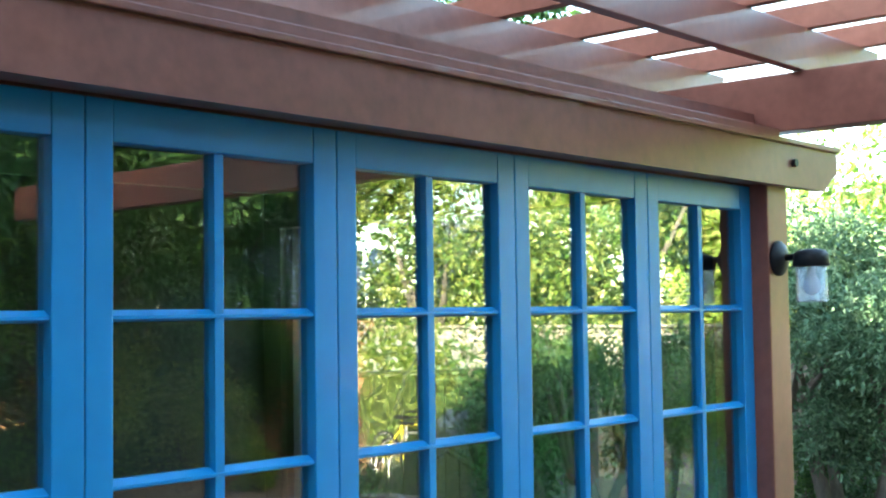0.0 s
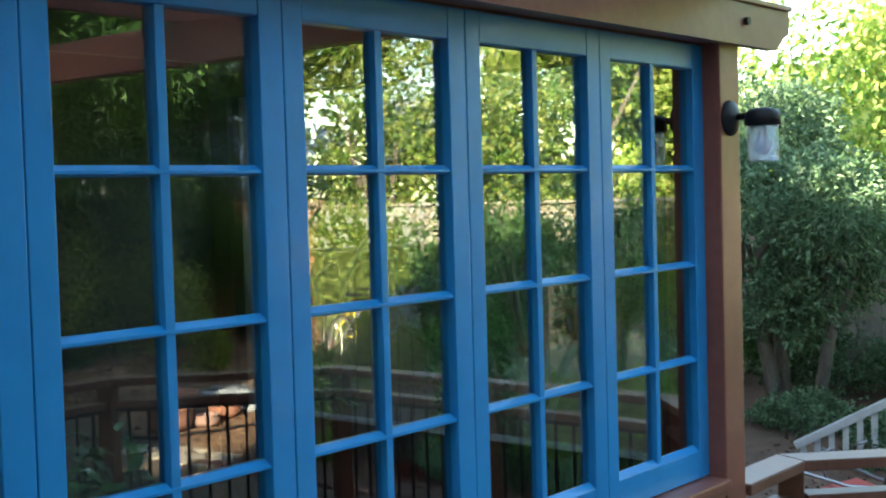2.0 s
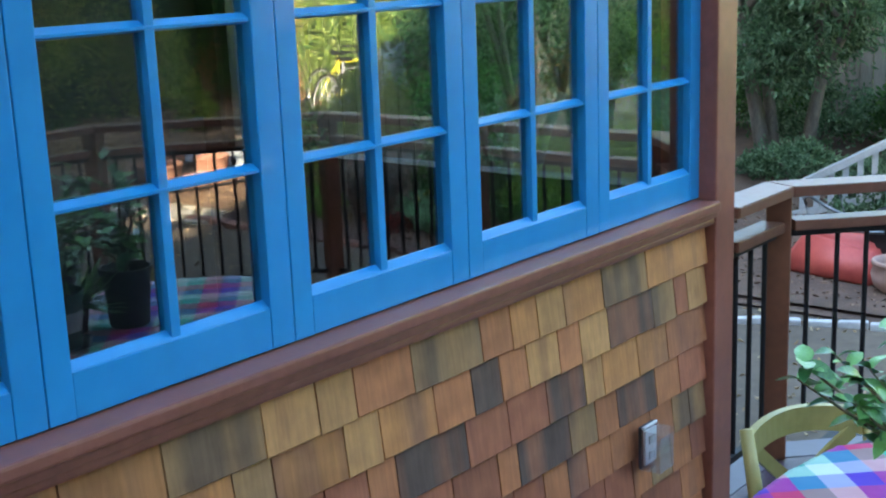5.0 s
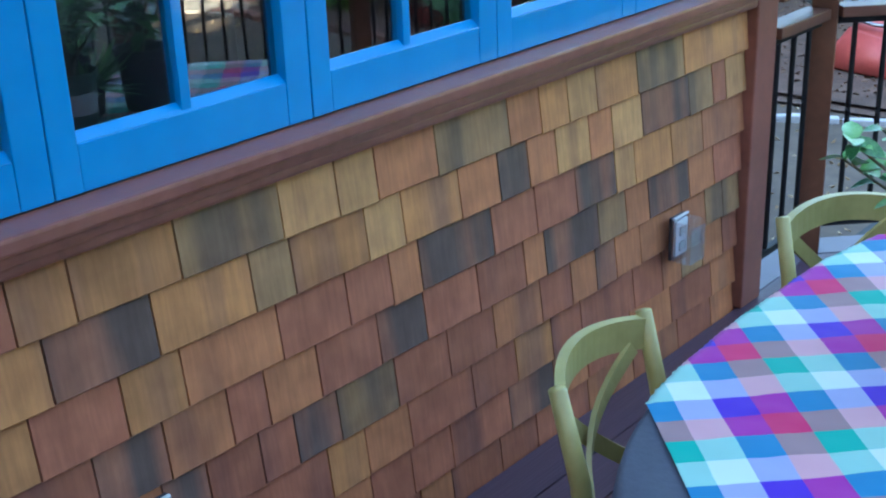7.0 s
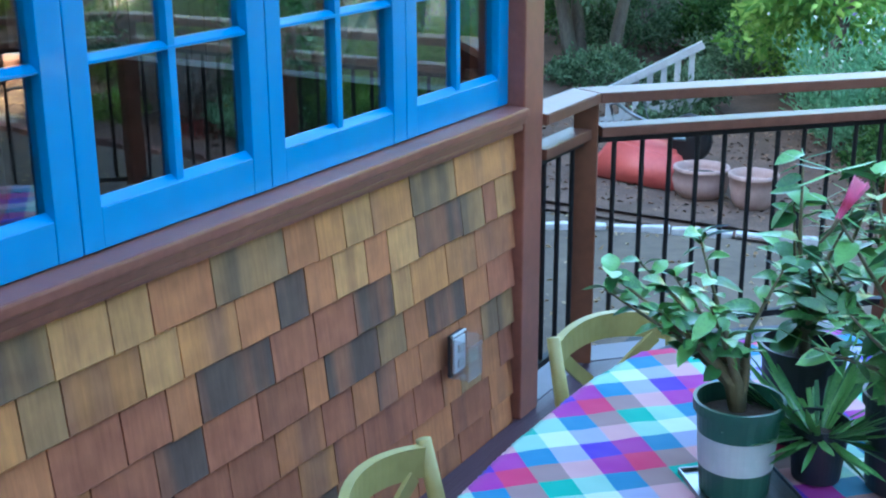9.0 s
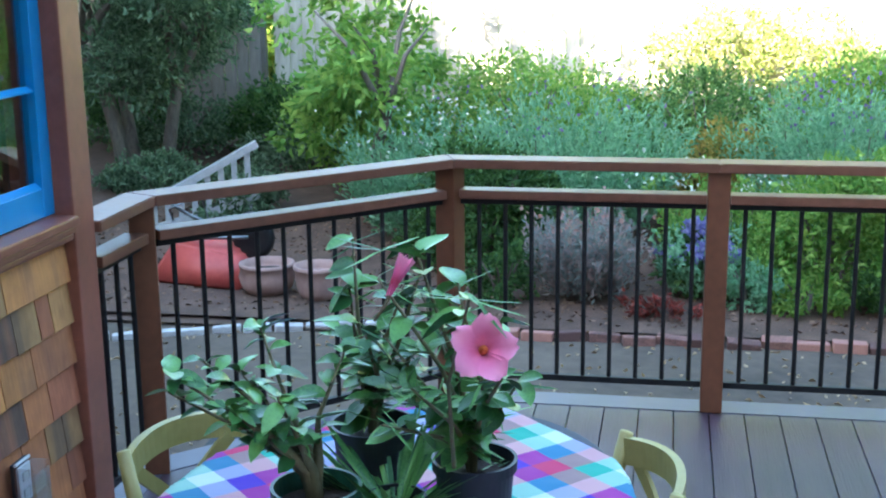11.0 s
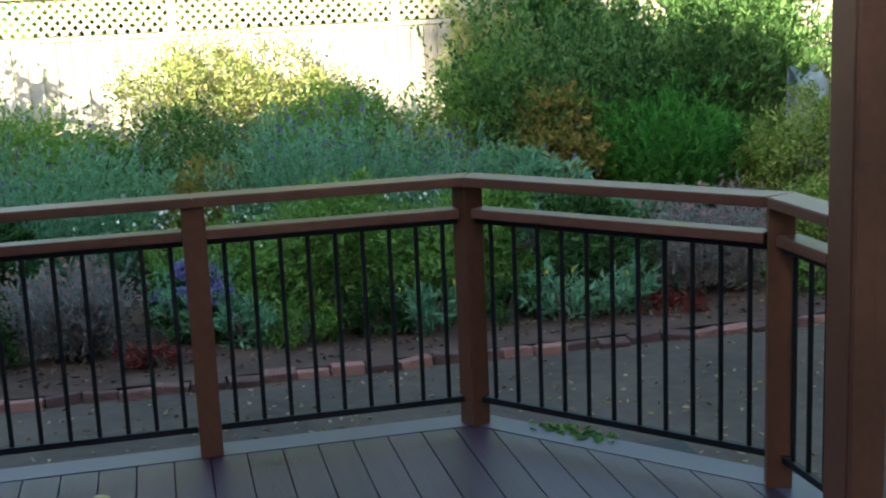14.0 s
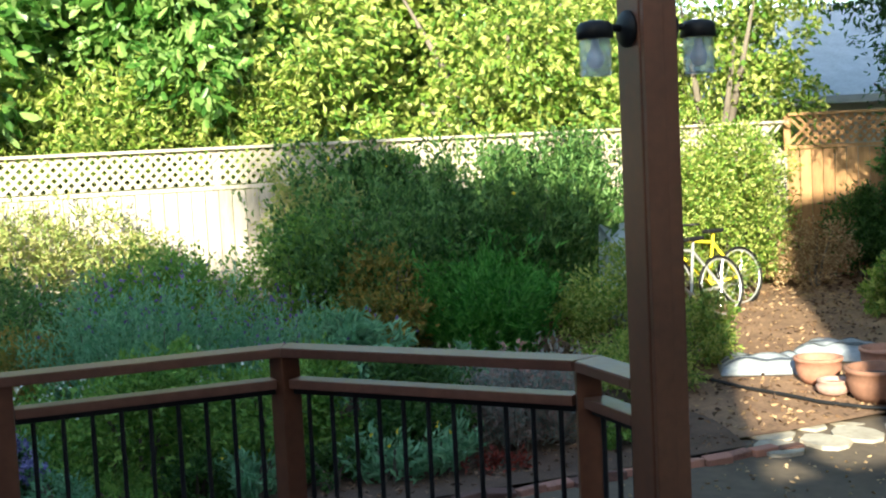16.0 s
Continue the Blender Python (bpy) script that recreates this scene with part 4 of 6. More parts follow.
# ---- fences ----
def fence_run(name, label, p, q, base, top, mat, board=0.15, lattice=0.38):
    """A board fence on posts with a lattice strip under its cap."""
    p, q = Vector((*p, 0)), Vector((*q, 0))
    d = q - p
    m = Matrix.Translation((p.x, p.y, base)) @ Matrix.Rotation(math.atan2(d.y, d.x), 4, "Z")
    f = thing(name, label, "fence", m)
    ln, h = d.length, top - base
    data = None
    n = int(ln / board)
    for k in range(n):
        if data is None:
            ob = part("board", box_bm(0.004, -0.01, -0.1, board - 0.004, 0.01, h - lattice - 0.06, bevel=0.003), mat, f)
            data = ob.data
        else:
            ob = new("board", data)
            ob.parent = f
        ob.location = (k * board, random.uniform(-0.004, 0.004), random.uniform(-0.01, 0.0))
    for k in range(int(ln / 2.4) + 1):
        part("fence_post", box_bm(k * 2.4 - 0.045, 0.015, -0.1, k * 2.4 + 0.045, 0.105, h, bevel=0.004), mat, f)
    part("cap_board", box_bm(0, -0.06, h + 0.001, ln, 0.10, h + 0.035, bevel=0.004), mat, f)
    part("cross_rail", box_bm(0, -0.028, h - lattice - 0.058, ln, 0.012, h - lattice - 0.012, bevel=0.003), mat, f)
    if lattice < 0.1:
        return f
    bm = bmesh.new()
    s = 0.115
    lh = lattice
    for sgn, yy in ((1, 0.0), (-1, 0.008)):
        for k in range(-int(lh / s) - 1, int(ln / s) + 2):
            x0, x1 = k * s, k * s + lh
            a, b = (x0, x1) if sgn > 0 else (x1, x0)
            w = 0.026
            if x0 < 0 or x1 > ln:
                continue
            v = [bm.verts.new(c) for c in ((a - w, yy, h - lh), (a + w, yy, h - lh), (b + w, yy, h), (b - w, yy, h))]
            u = [bm.verts.new((c.co.x, c.co.y + 0.007, c.co.z)) for c in v]
            bm.faces.new(v[::-1])
            bm.faces.new(u)
            for i in range(4):
                bm.faces.new((v[i], v[(i + 1) % 4], u[(i + 1) % 4], u[i]))
    bmesh.ops.recalc_face_normals(bm, faces=bm.faces)
    tagged(part("lattice", bm, mat, f), "crossed lattice strips", kind="stuff")
    return f


fence_run("back_fence", "weathered pale board fence with a lattice top", (12.8, 2.6), (12.8, -12.1), -0.2, 1.86, FENCE)
fence_run("left_fence", "board fence behind the olive tree, shade in its colour", (12.8, 10.0), (12.8, 2.7), -0.2, 1.6, FENCE_SHADED, lattice=0.001)
fence_run("north_fence", "board fence behind the row of trees, shade in its colour", (9.4, 5.6), (0.6, 9.3), -0.5, 1.5, FENCE_SHADED, lattice=0.001)
fence_run("south_fence", "board fence behind the screen trees, shade in its colour", (5.2, -10.3), (-4.0, -10.0), -0.5, 1.5, FENCE_SHADED, lattice=0.001)
fence_run("side_fence", "brown board fence with a lattice top", (12.9, -12.2), (9.0, -20.0), -0.2, 1.95, FENCE_BROWN)

# ---- table with two cloths ----
def plaid():
    """Woven checks: bands across both ways of a cloth that lies corner-wise, mixed as warp and weft."""
    m, n, l, b = material("plaid cotton")
    co = n.new("ShaderNodeTexCoord")
    sep = n.new("ShaderNodeSeparateXYZ")
    l.new(co.outputs["Object"], sep.inputs[0])
    cols = []
    bands = [(0.00, (0.56, 0.63, 0.57)), (0.25, (0.03, 0.34, 0.25)), (0.50, (0.52, 0.02, 0.11)), (0.75, (0.085, 0.04, 0.38))]
    for axis, shift in (("X", 0.015), ("Y", -0.135)):
        a = n.new("ShaderNodeMath")
        a.operation = "MULTIPLY_ADD"
        l.new(sep.outputs[axis], a.inputs[0])
        a.inputs[1].default_value, a.inputs[2].default_value = 1 / 0.253, shift + 20
        f = n.new("ShaderNodeMath")
        f.operation = "FRACT"
        l.new(a.outputs[0], f.inputs[0])
        r = ramp_node(n, bands)
        r.color_ramp.interpolation = "CONSTANT"
        l.new(f.outputs[0], r.inputs[0])
        cols.append(r)
    mix = n.new("ShaderNodeMix")
    mix.data_type = "RGBA"
    mix.inputs[0].default_value = 0.5
    l.new(cols[0].outputs[0], mix.inputs[6])
    l.new(cols[1].outputs[0], mix.inputs[7])
    hs = n.new("ShaderNodeHueSaturation")
    hs.inputs["Saturation"].default_value = 1.2
    l.new(mix.outputs[2], hs.inputs["Color"])
    l.new(hs.outputs[0], b.inputs["Base Color"])
    b.inputs["Roughness"].default_value = 0.85
    b.inputs["Sheen Weight"].default_value = 0.15
    no = n.new("ShaderNodeTexNoise")
    no.inputs["Scale"].default_value = 9.0
    bp = n.new("ShaderNodeBump")
    bp.inputs["Strength"].default_value, bp.inputs["Distance"].default_value = 0.6, 0.012
    l.new(no.outputs[0], bp.inputs["Height"])
    l.new(bp.outputs[0], b.inputs["Normal"])
    return m


TABLE = (0.90, -1.33)
TA, TB, TN = 0.86, 0.485, 2.7


def table_edge(a, grow=0.0):
    c, s = math.cos(a), math.sin(a)
    r = (abs(c / (TA + grow)) ** TN + abs(s / (TB + grow)) ** TN) ** (-1 / TN)
    return r * c, r * s


WOOD = surface("dark table wood", (0.08, 0.045, 0.025), (0.16, 0.09, 0.05), (3, 12, 12), (0.4, 0.6))
table = thing("dining_table", "oval wooden dining table hidden under its cloths", "table", pose(*TABLE, DECK + 0.002))
part("tabletop", prism(bmesh.new(), [table_edge(2 * math.pi * k / 64) for k in range(64)], 0.733, 0.772), WOOD, table)
for sx in (-1, 1):
    for sy in (-1, 1):
        part("leg", tube(bmesh.new(), (sx * 0.5, sy * 0.26, 0), (sx * 0.48, sy * 0.25, 0.7325), 0.025, 0.032), WOOD, table)

UNDER = surface("dark grey cloth", (0.045, 0.05, 0.065), (0.075, 0.08, 0.10), (4, 4, 4), (0.75, 0.95), 0.3, 200)
under = thing("table_skirt", "dark grey cloth hanging over the oval table", "tablecloth", pose(*TABLE, 0.0))
bm = bmesh.new()
rings = []
for i, (g, z) in enumerate(((-0.30, 0.757), (-0.05, 0.757), (-0.004, 0.7565), (0.006, 0.750), (0.010, 0.735), (0.014, 0.62), (0.03, 0.48), (0.045, 0.36))):
    ring = []
    for k in range(120):
        a = 2 * math.pi * k / 120
        w = 0.02 * max(0, i - 4) * (0.5 + 0.5 * math.sin(a * 17 + math.sin(a * 5))) * 0.6
        x, y = table_edge(a, g + w) if g > -0.2 else (table_edge(a)[0] * 0.5, table_edge(a)[1] * 0.5)
        ring.append(bm.verts.new((x, y, z)))
    rings.append(ring)
for a, b in zip(rings, rings[1:]):
    for k in range(120):
        bm.faces.new((a[k], b[k], b[(k + 1) % 120], a[(k + 1) % 120]))
bm.faces.new(rings[0][::-1])
bmesh.ops.recalc_face_normals(bm, faces=bm.faces)
part("skirt", bm, UNDER, under, smooth=True)

cloth = thing("plaid_tablecloth", "square plaid cloth in purple, red, teal and white, laid corner-wise", "tablecloth", pose(*TABLE, 0.0, 0, 0, 45))
bm = bmesh.new()
N = 96
# along the two edge ways of the cloth: u runs with x + y, v with y - x
cu, cv = (TABLE[0] + TABLE[1]) / math.sqrt(2), (TABLE[1] - TABLE[0]) / math.sqrt(2)
u1, v1 = 0.50 / math.sqrt(2) - cu, -1.31 / math.sqrt(2) - cv
u0, v0 = u1 - 1.36, v1 - 1.36
rows = []
for i in range(N + 1):
    row = []
    for j in range(N + 1):
        u, v = u0 + (u1 - u0) * i / N, v0 + (v1 - v0) * j / N
        x, y = (u - v) / math.sqrt(2), (u + v) / math.sqrt(2)      # in the table's own axes
        a, r = math.atan2(y, x), math.hypot(x, y)
        ex, ey = table_edge(a, 0.012)
        er = math.hypot(ex, ey)
        z = 0.7625 + 0.0036 * noise.noise((x * 6, y * 9, 1)) + 0.0016 * noise.noise((x * 23, y * 23, 4))
        if r > er - 0.01:
            over = r - er + 0.01
            d = min(over, 0.012) + max(0, over - 0.012) * 0.06 + 0.008 * math.sin(a * 31) * min(1, over * 8)
            f = (er - 0.01 + d) / r
            x, y, z = x * f, y * f, z - max(0, over - 0.006)
        u, v = (x + y) / math.sqrt(2), (y - x) / math.sqrt(2)
        row.append(bm.verts.new((u, v, z)))
    rows.append(row)
for i in range(N):
    for j in range(N):
        bm.faces.new((rows[i][j], rows[i + 1][j], rows[i + 1][j + 1], rows[i][j + 1]))
bmesh.ops.recalc_face_normals(bm, faces=bm.faces)
part("cloth", bm, plaid(), cloth, smooth=True)

# ---- chairs ----
CHAIR = surface("yellow green chair paint", (0.30, 0.25, 0.075), (0.43, 0.36, 0.13), (5, 5, 5), (0.35, 0.55), 0.15, 60)
SEAT = surface("woven seat", (0.30, 0.25, 0.12), (0.45, 0.38, 0.2), (40, 40, 40), (0.7, 0.9), 0.5, 80)


def cross_chair(m, label):
    """A cross-back chair: its back at y = 0, its seat towards +y."""
    c = thing("dining_chair", label, "chair", m, group="chairs round the table")
    w = 0.185
    for s in (-1, 1):
        bm = bmesh.new()
        sweep(bm, [(s * w * 0.95, 0.02, 0), (s * w * 0.98, 0.03, 0.25), (s * w, 0.03, 0.45), (s * w * 1.03, 0.01, 0.65), (s * w * 1.06, -0.035, 0.835)], [0.016, 0.018, 0.021, 0.020, 0.017], 10)
        part("back_post", bm, CHAIR, c, smooth=True)
    bow = [(w * 1.02 * k / 8, -0.03 - 0.06 * (1 - (k / 8) ** 2), 0.792 + 0.018 * (1 - (k / 8) ** 2)) for k in range(-8, 9)]
    part("top_rail", ribbon(bmesh.new(), bow, 0.033, 0.02), CHAIR, c)
    for s in (-1, 1):
        slat = [(s * (-0.155 + 0.31 * k / 10), 0.035 - 0.075 * (k / 10) - 0.055 * math.sin(math.pi * k / 10) - 0.006 * (s + 1), 0.50 + 0.27 * k / 10) for k in range(11)]
        part("cross_slat", ribbon(bmesh.new(), slat, 0.017, 0.011), CHAIR, c)
    part("lower_rail", box_bm(-0.165, 0.037, 0.475, 0.165, 0.055, 0.505, bevel=0.004), CHAIR, c)
    part("seat", prism(bmesh.new(), [(-0.17, 0.045), (0.17, 0.045), (0.205, 0.42), (-0.205, 0.42)], 0.44, 0.462), SEAT, c, "woven rush seat")
    for s in (-1, 1):
        part("front_leg", tube(bmesh.new(), (s * 0.19, 0.40, 0), (s * 0.185, 0.40, 0.439), 0.015, 0.019), CHAIR, c)
        part("stretcher", tube(bmesh.new(), (s * 0.178, 0.055, 0.2), (s * 0.187, 0.395, 0.2), 0.009), CHAIR, c)
    return c


cross_chair(pose(0.545, -0.752, DECK + 0.001, 0, 0, 188) @ Matrix.Diagonal((0.9, 0.95, 0.955, 1)), "yellow green cross-back chair between table and shingle wall")
cross_chair(pose(1.455, -0.795, DECK + 0.001, 0, 0, 152) @ Matrix.Diagonal((0.9, 0.95, 0.955, 1)), "yellow green cross-back chair by the corner post")
cross_chair(pose(1.42, -1.80, DECK + 0.001, 0, 0, 19) @ Matrix.Diagonal((0.9, 0.95, 0.955, 1)), "yellow green cross-back chair on the table's open side")

# ---- potted plants on the table ----
POT_GREEN = surface("dark green pot", (0.014, 0.065, 0.042), (0.024, 0.095, 0.06), (6, 6, 6), (0.3, 0.5), 0.1)
POT_BLACK = surface("black nursery pot", (0.012, 0.014, 0.02), (0.025, 0.03, 0.045), (6, 6, 6), (0.35, 0.55), 0.1)
SOIL = surface("potting soil", (0.02, 0.014, 0.01), (0.06, 0.042, 0.03), (30, 30, 30), (0.9, 1.0), 1.0)
PALE = surface("pale plastic band", (0.38, 0.40, 0.38), (0.5, 0.52, 0.5), (6, 6, 6), (0.4, 0.6), 0.1)
TRAY = surface("brushed metal tray", (0.20, 0.21, 0.22), (0.32, 0.33, 0.34), (3, 40, 3), (0.25, 0.4), 0.1, metal=0.9)
LEAF = surface("glossy plant leaf", (0.035, 0.13, 0.036), (0.16, 0.37, 0.095), (9, 9, 9), (0.25, 0.4), 0.1, 40, 0.6)
STEM = surface("green brown stem", (0.10, 0.09, 0.045), (0.2, 0.18, 0.1), (20, 20, 20), (0.6, 0.8), 0.4)


def petal_material():
    """Pale pink petals that deepen towards the flower's throat."""
    m, n, l, b = material("pink petal")
    co = n.new("ShaderNodeTexCoord")
    ln = n.new("ShaderNodeVectorMath")
    ln.operation = "LENGTH"
    l.new(co.outputs["Object"], ln.inputs[0])
    mr = n.new("ShaderNodeMapRange")
    mr.inputs["From Min"].default_value, mr.inputs["From Max"].default_value = 0.006, 0.05
    l.new(ln.outputs["Value"], mr.inputs[0])
    no = n.new("ShaderNodeTexNoise")
    no.inputs["Scale"].default_value = 70.0
    l.new(co.outputs["Object"], no.inputs[0])
    ad = n.new("ShaderNodeMath")
    ad.operation = "MULTIPLY_ADD"
    l.new(no.outputs[0], ad.inputs[0])
    ad.inputs[1].default_value = 0.25
    l.new(mr.outputs[0], ad.inputs[2])
    r = ramp_node(n, [(0.1, (0.50, 0.03, 0.08)), (0.4, (0.74, 0.13, 0.30)), (1.0, (0.86, 0.31, 0.47))])
    l.new(ad.outputs[0], r.inputs[0])
    l.new(r.outputs[0], b.inputs["Base Color"])
    b.inputs["Roughness"].default_value = 0.6
    return m


PETAL = petal_material()


def flower_pot(name, label, x, y, z, r, h, mat, band=None):
    p = thing(name, label, "plant pot", pose(x, y, z))
    part("pot", lathe(bmesh.new(), [(r * 0.78, 0), (r * 0.8, 0.004), (r * 0.96, h - 0.022), (r * 1.04, h - 0.02), (r * 1.05, h), (r * 0.97, h), (r * 0.93, h - 0.03), (r * 0.93, h - 0.035)], 36), mat, p, smooth=False)
    part("soil", lathe(bmesh.new(), [(r * 0.92, h - 0.034), (r * 0.6, h - 0.026), (0.01, h - 0.022)], 24), SOIL, p)
    if band:
        part("band", lathe(bmesh.new(), [(r * 0.845, h * 0.30), (r * 0.86, h * 0.30), (r * 0.925, h * 0.66), (r * 0.91, h * 0.66)], 36), band, p, "pale printed band")
    return p


def leaf_shapes():
    out = []
    for k, wide in enumerate((0.48, 0.56, 0.075)):
        bm = bmesh.new()
        rows = []
        for i in range(6):
            s = i / 5
            w = wide * max(0.0, math.sin(math.pi * (0.04 + 0.96 * s) ** 0.95)) ** 0.75 / 2 + 0.004
            z = -0.25 * s * s + 0.04 * math.sin(s * 5 + k)
            rows.append([bm.verts.new((s, -w, z + w * 0.35)), bm.verts.new((s, 0, z)), bm.verts.new((s, w, z + w * 0.35))])
        for a, b in zip(rows, rows[1:]):
            for j in range(2):
                bm.faces.new((a[j], b[j], b[j + 1], a[j + 1]))
        me = bpy.data.meshes.new("leaf")
        bm.to_mesh(me)
        bm.free()
        me.materials.append(LEAF)
        me.polygons.foreach_set("use_smooth", [True] * len(me.polygons))
        out.append(me)
    return out


LEAVES = leaf_shapes()


def leaf_at(parent, p, way, size, shape, roll=0.0):
    ob = new("leaf", LEAVES[shape])
    ob.parent = parent
    q = Vector(way).to_track_quat("X", "Z")
    ob.matrix_local = Matrix.Translation(p) @ q.to_matrix().to_4x4() @ Matrix.Rotation(roll, 4, "X") @ Matrix.Scale(size, 4)


def stemmed_plant(name, label, base, tips, leaf, per, seed, shape=0, thick=1.0, leafed=0.62):
    """A plant of bent stems to the given tips, with leaves of their own along them."""
    r = random.Random(seed)
    p = thing(name, label, "plant", pose(*base))
    bm = bmesh.new()
    for tx, ty, tz in tips:
        bend = (tx * 0.35 + r.uniform(-0.02, 0.02), ty * 0.35 + r.uniform(-0.02, 0.02), tz * 0.55)
        path = [Vector((0, 0, -0.02)), Vector((tx * 0.08, ty * 0.08, tz * 0.25)), Vector(bend), Vector((tx, ty, tz))]
        sweep(bm, path, [0.008 * thick, 0.006 * thick, 0.0045, 0.002], 7)
        for k in range(per):
            s = 1 - r.random() ** 1.5 * leafed
            i = min(int(s * 3), 2)
            at = path[i].lerp(path[i + 1], s * 3 - i)
            a = r.uniform(0, 6.28)
            leaf_at(p, at, (math.cos(a), math.sin(a), r.uniform(-0.35, 0.9)), leaf * r.uniform(0.55, 1.15), (shape + r.randrange(2)) % 3, r.uniform(-0.6, 0.6))
    part("stem", bm, STEM, p, smooth=True)
    return p


CLOTH_Z = 0.764
tray = thing("serving_tray", "thin square metal tray under the green pot", "tray", pose(0.845, -1.28, CLOTH_Z, 0, 0, 40))
part("tray_plate", box_bm(-0.085, -0.085, 0, 0.085, 0.085, 0.004, bevel=0.001), TRAY, tray)
for a in range(4):
    bm = box_bm(-0.088, 0.0855, 0.0, 0.088, 0.0885, 0.010)
    bmesh.ops.rotate(bm, matrix=Matrix.Rotation(radians(90 * a), 3, "Z"), verts=bm.verts)
    part("tray_rim", bm, TRAY, tray)
flower_pot("green_pot", "dark green pot with a pale band on the table", 0.84, -1.265, CLOTH_Z + 0.005, 0.076, 0.175, POT_GREEN, PALE)
flower_pot("black_pot", "black nursery pot on the plaid cloth", 1.0, -1.518, CLOTH_Z + 0.002, 0.075, 0.18, POT_BLACK)
flower_pot("black_pot", "small black pot with strappy leaves", 0.965, -1.378, CLOTH_Z + 0.002, 0.054, 0.11, POT_BLACK)
flower_pot("black_pot", "dark pot behind the green pot, hidden by leaves", 1.12, -1.30, CLOTH_Z + 0.002, 0.080, 0.19, POT_BLACK)
stemmed_plant("hibiscus_plant", "small leafy plant with a thick woody stem in the green pot", (0.84, -1.265, CLOTH_Z + 0.155), [(-0.10, 0.12, 0.20), (-0.13, 0.20, 0.26), (-0.02, 0.20, 0.26), (0.03, 0.10, 0.30), (-0.10, 0.03, 0.22), (0.08, 0.16, 0.20), (-0.02, 0.10, 0.15), (-0.05, 0.24, 0.20), (0.03, -0.05, 0.26)], 0.058, 17, 21, 0, 1.7, 0.5)
stemmed_plant("flowering_plant", "bushy leafy plant with pink trumpet flowers", (0.995, -1.515, CLOTH_Z + 0.155), [(-0.20, -0.02, 0.36), (-0.10, 0.08, 0.44), (-0.16, 0.13, 0.40), (-0.02, 0.02, 0.36), (-0.28, -0.06, 0.28), (0.05, 0.10, 0.32), (-0.12, -0.10, 0.22), (-0.24, 0.06, 0.24), (-0.34, -0.10, 0.30), (0.02, 0.16, 0.24), (-0.06, 0.12, 0.16), (-0.14, 0.06, 0.20), (-0.05, -0.06, 0.30), (-0.20, 0.12, 0.16)], 0.070, 24, 22, 1, 1.0, 0.75)
stemmed_plant("leafy_plant", "leafy cutting in the dark pot at the back", (1.12, -1.30, CLOTH_Z + 0.165), [(0.0, 0.04, 0.30), (0.06, -0.05, 0.26), (-0.06, -0.08, 0.32), (0.05, 0.08, 0.20), (-0.04, 0.02, 0.40), (-0.12, -0.02, 0.24), (-0.10, -0.12, 0.36), (0.02, -0.14, 0.22), (-0.14, -0.10, 0.16)], 0.068, 24, 23, 1, 1.0, 0.75)
grass = thing("strappy_plant", "clump of narrow dark green strappy leaves", "plant", pose(0.965, -1.378, CLOTH_Z + 0.09))
rr = random.Random(5)
for k in range(120):
    a = rr.uniform(0, 6.28)
    leaf_at(grass, (0.03 * math.cos(a), 0.03 * math.sin(a), -0.01), (math.cos(a), math.sin(a), rr.uniform(0.1, 1.6)), rr.uniform(0.12, 0.21), 2, rr.uniform(-0.4, 0.4))


def pink_flower(label, p, way, size, open_=1.0):
    f = thing("pink_flower", label, "flower", Matrix.Translation(p) @ Vector(way).to_track_quat("Z", "Y").to_matrix().to_4x4())
    for k in range(5):
        bm = bmesh.new()
        rows = []
        for i in range(6):
            s = i / 5
            rad = 0.004 + s * size * (0.5 if open_ > 0.5 else 0.16)
            z = -0.35 * size * (1 - s) ** 2 - (0.07 * size * s * s if open_ > 0.5 else -0.55 * size * s)
            half = size * (0.03 + 0.205 * math.sin(math.pi * min(s, 0.97) ** 1.35)) * (1.0 if open_ > 0.5 else 0.35) if i < 5 else size * 0.11
            rows.append([bm.verts.new((rad - 0.03 * size * abs(j) - (0.055 * size * (0.5 + 0.5 * math.cos(7 * j + 2 * k)) if i == 5 else 0), half * j, z + 0.035 * size * j * j + size * s * (0.03 * math.sin(3 * j + k) + 0.045 * math.sin(5.5 * j + 2.1 * k)))) for j in (-1, -0.5, 0, 0.5, 1)])
        for a, b in zip(rows, rows[1:]):
            for j in range(4):
                bm.faces.new((a[j], b[j], b[j + 1], a[j + 1]))
        bmesh.ops.rotate(bm, matrix=Matrix.Rotation(radians(72 * k + 8), 3, "Z"), verts=bm.verts)
        bmesh.ops.rotate(bm, matrix=Matrix.Rotation(radians(4 * (k % 2)), 3, "X"), verts=bm.verts)
        part("petal", bm, PETAL, f, smooth=True)
    if open_ > 0.5:
        part("throat", lathe(bmesh.new(), [(0.006, -0.03), (0.007, -0.018), (0.004, -0.008), (0.001, -0.002)], 12), surface("orange throat", (0.45, 0.08, 0.02), (0.6, 0.16, 0.03)), f, "orange red flower throat", smooth=True)
    part("stalk", sweep(bmesh.new(), [(0, 0, -0.3 * size), (0.004, 0, -0.6 * size), (0.02, 0, -0.95 * size)], [0.004, 0.003, 0.0025], 7), STEM, f)
    return f


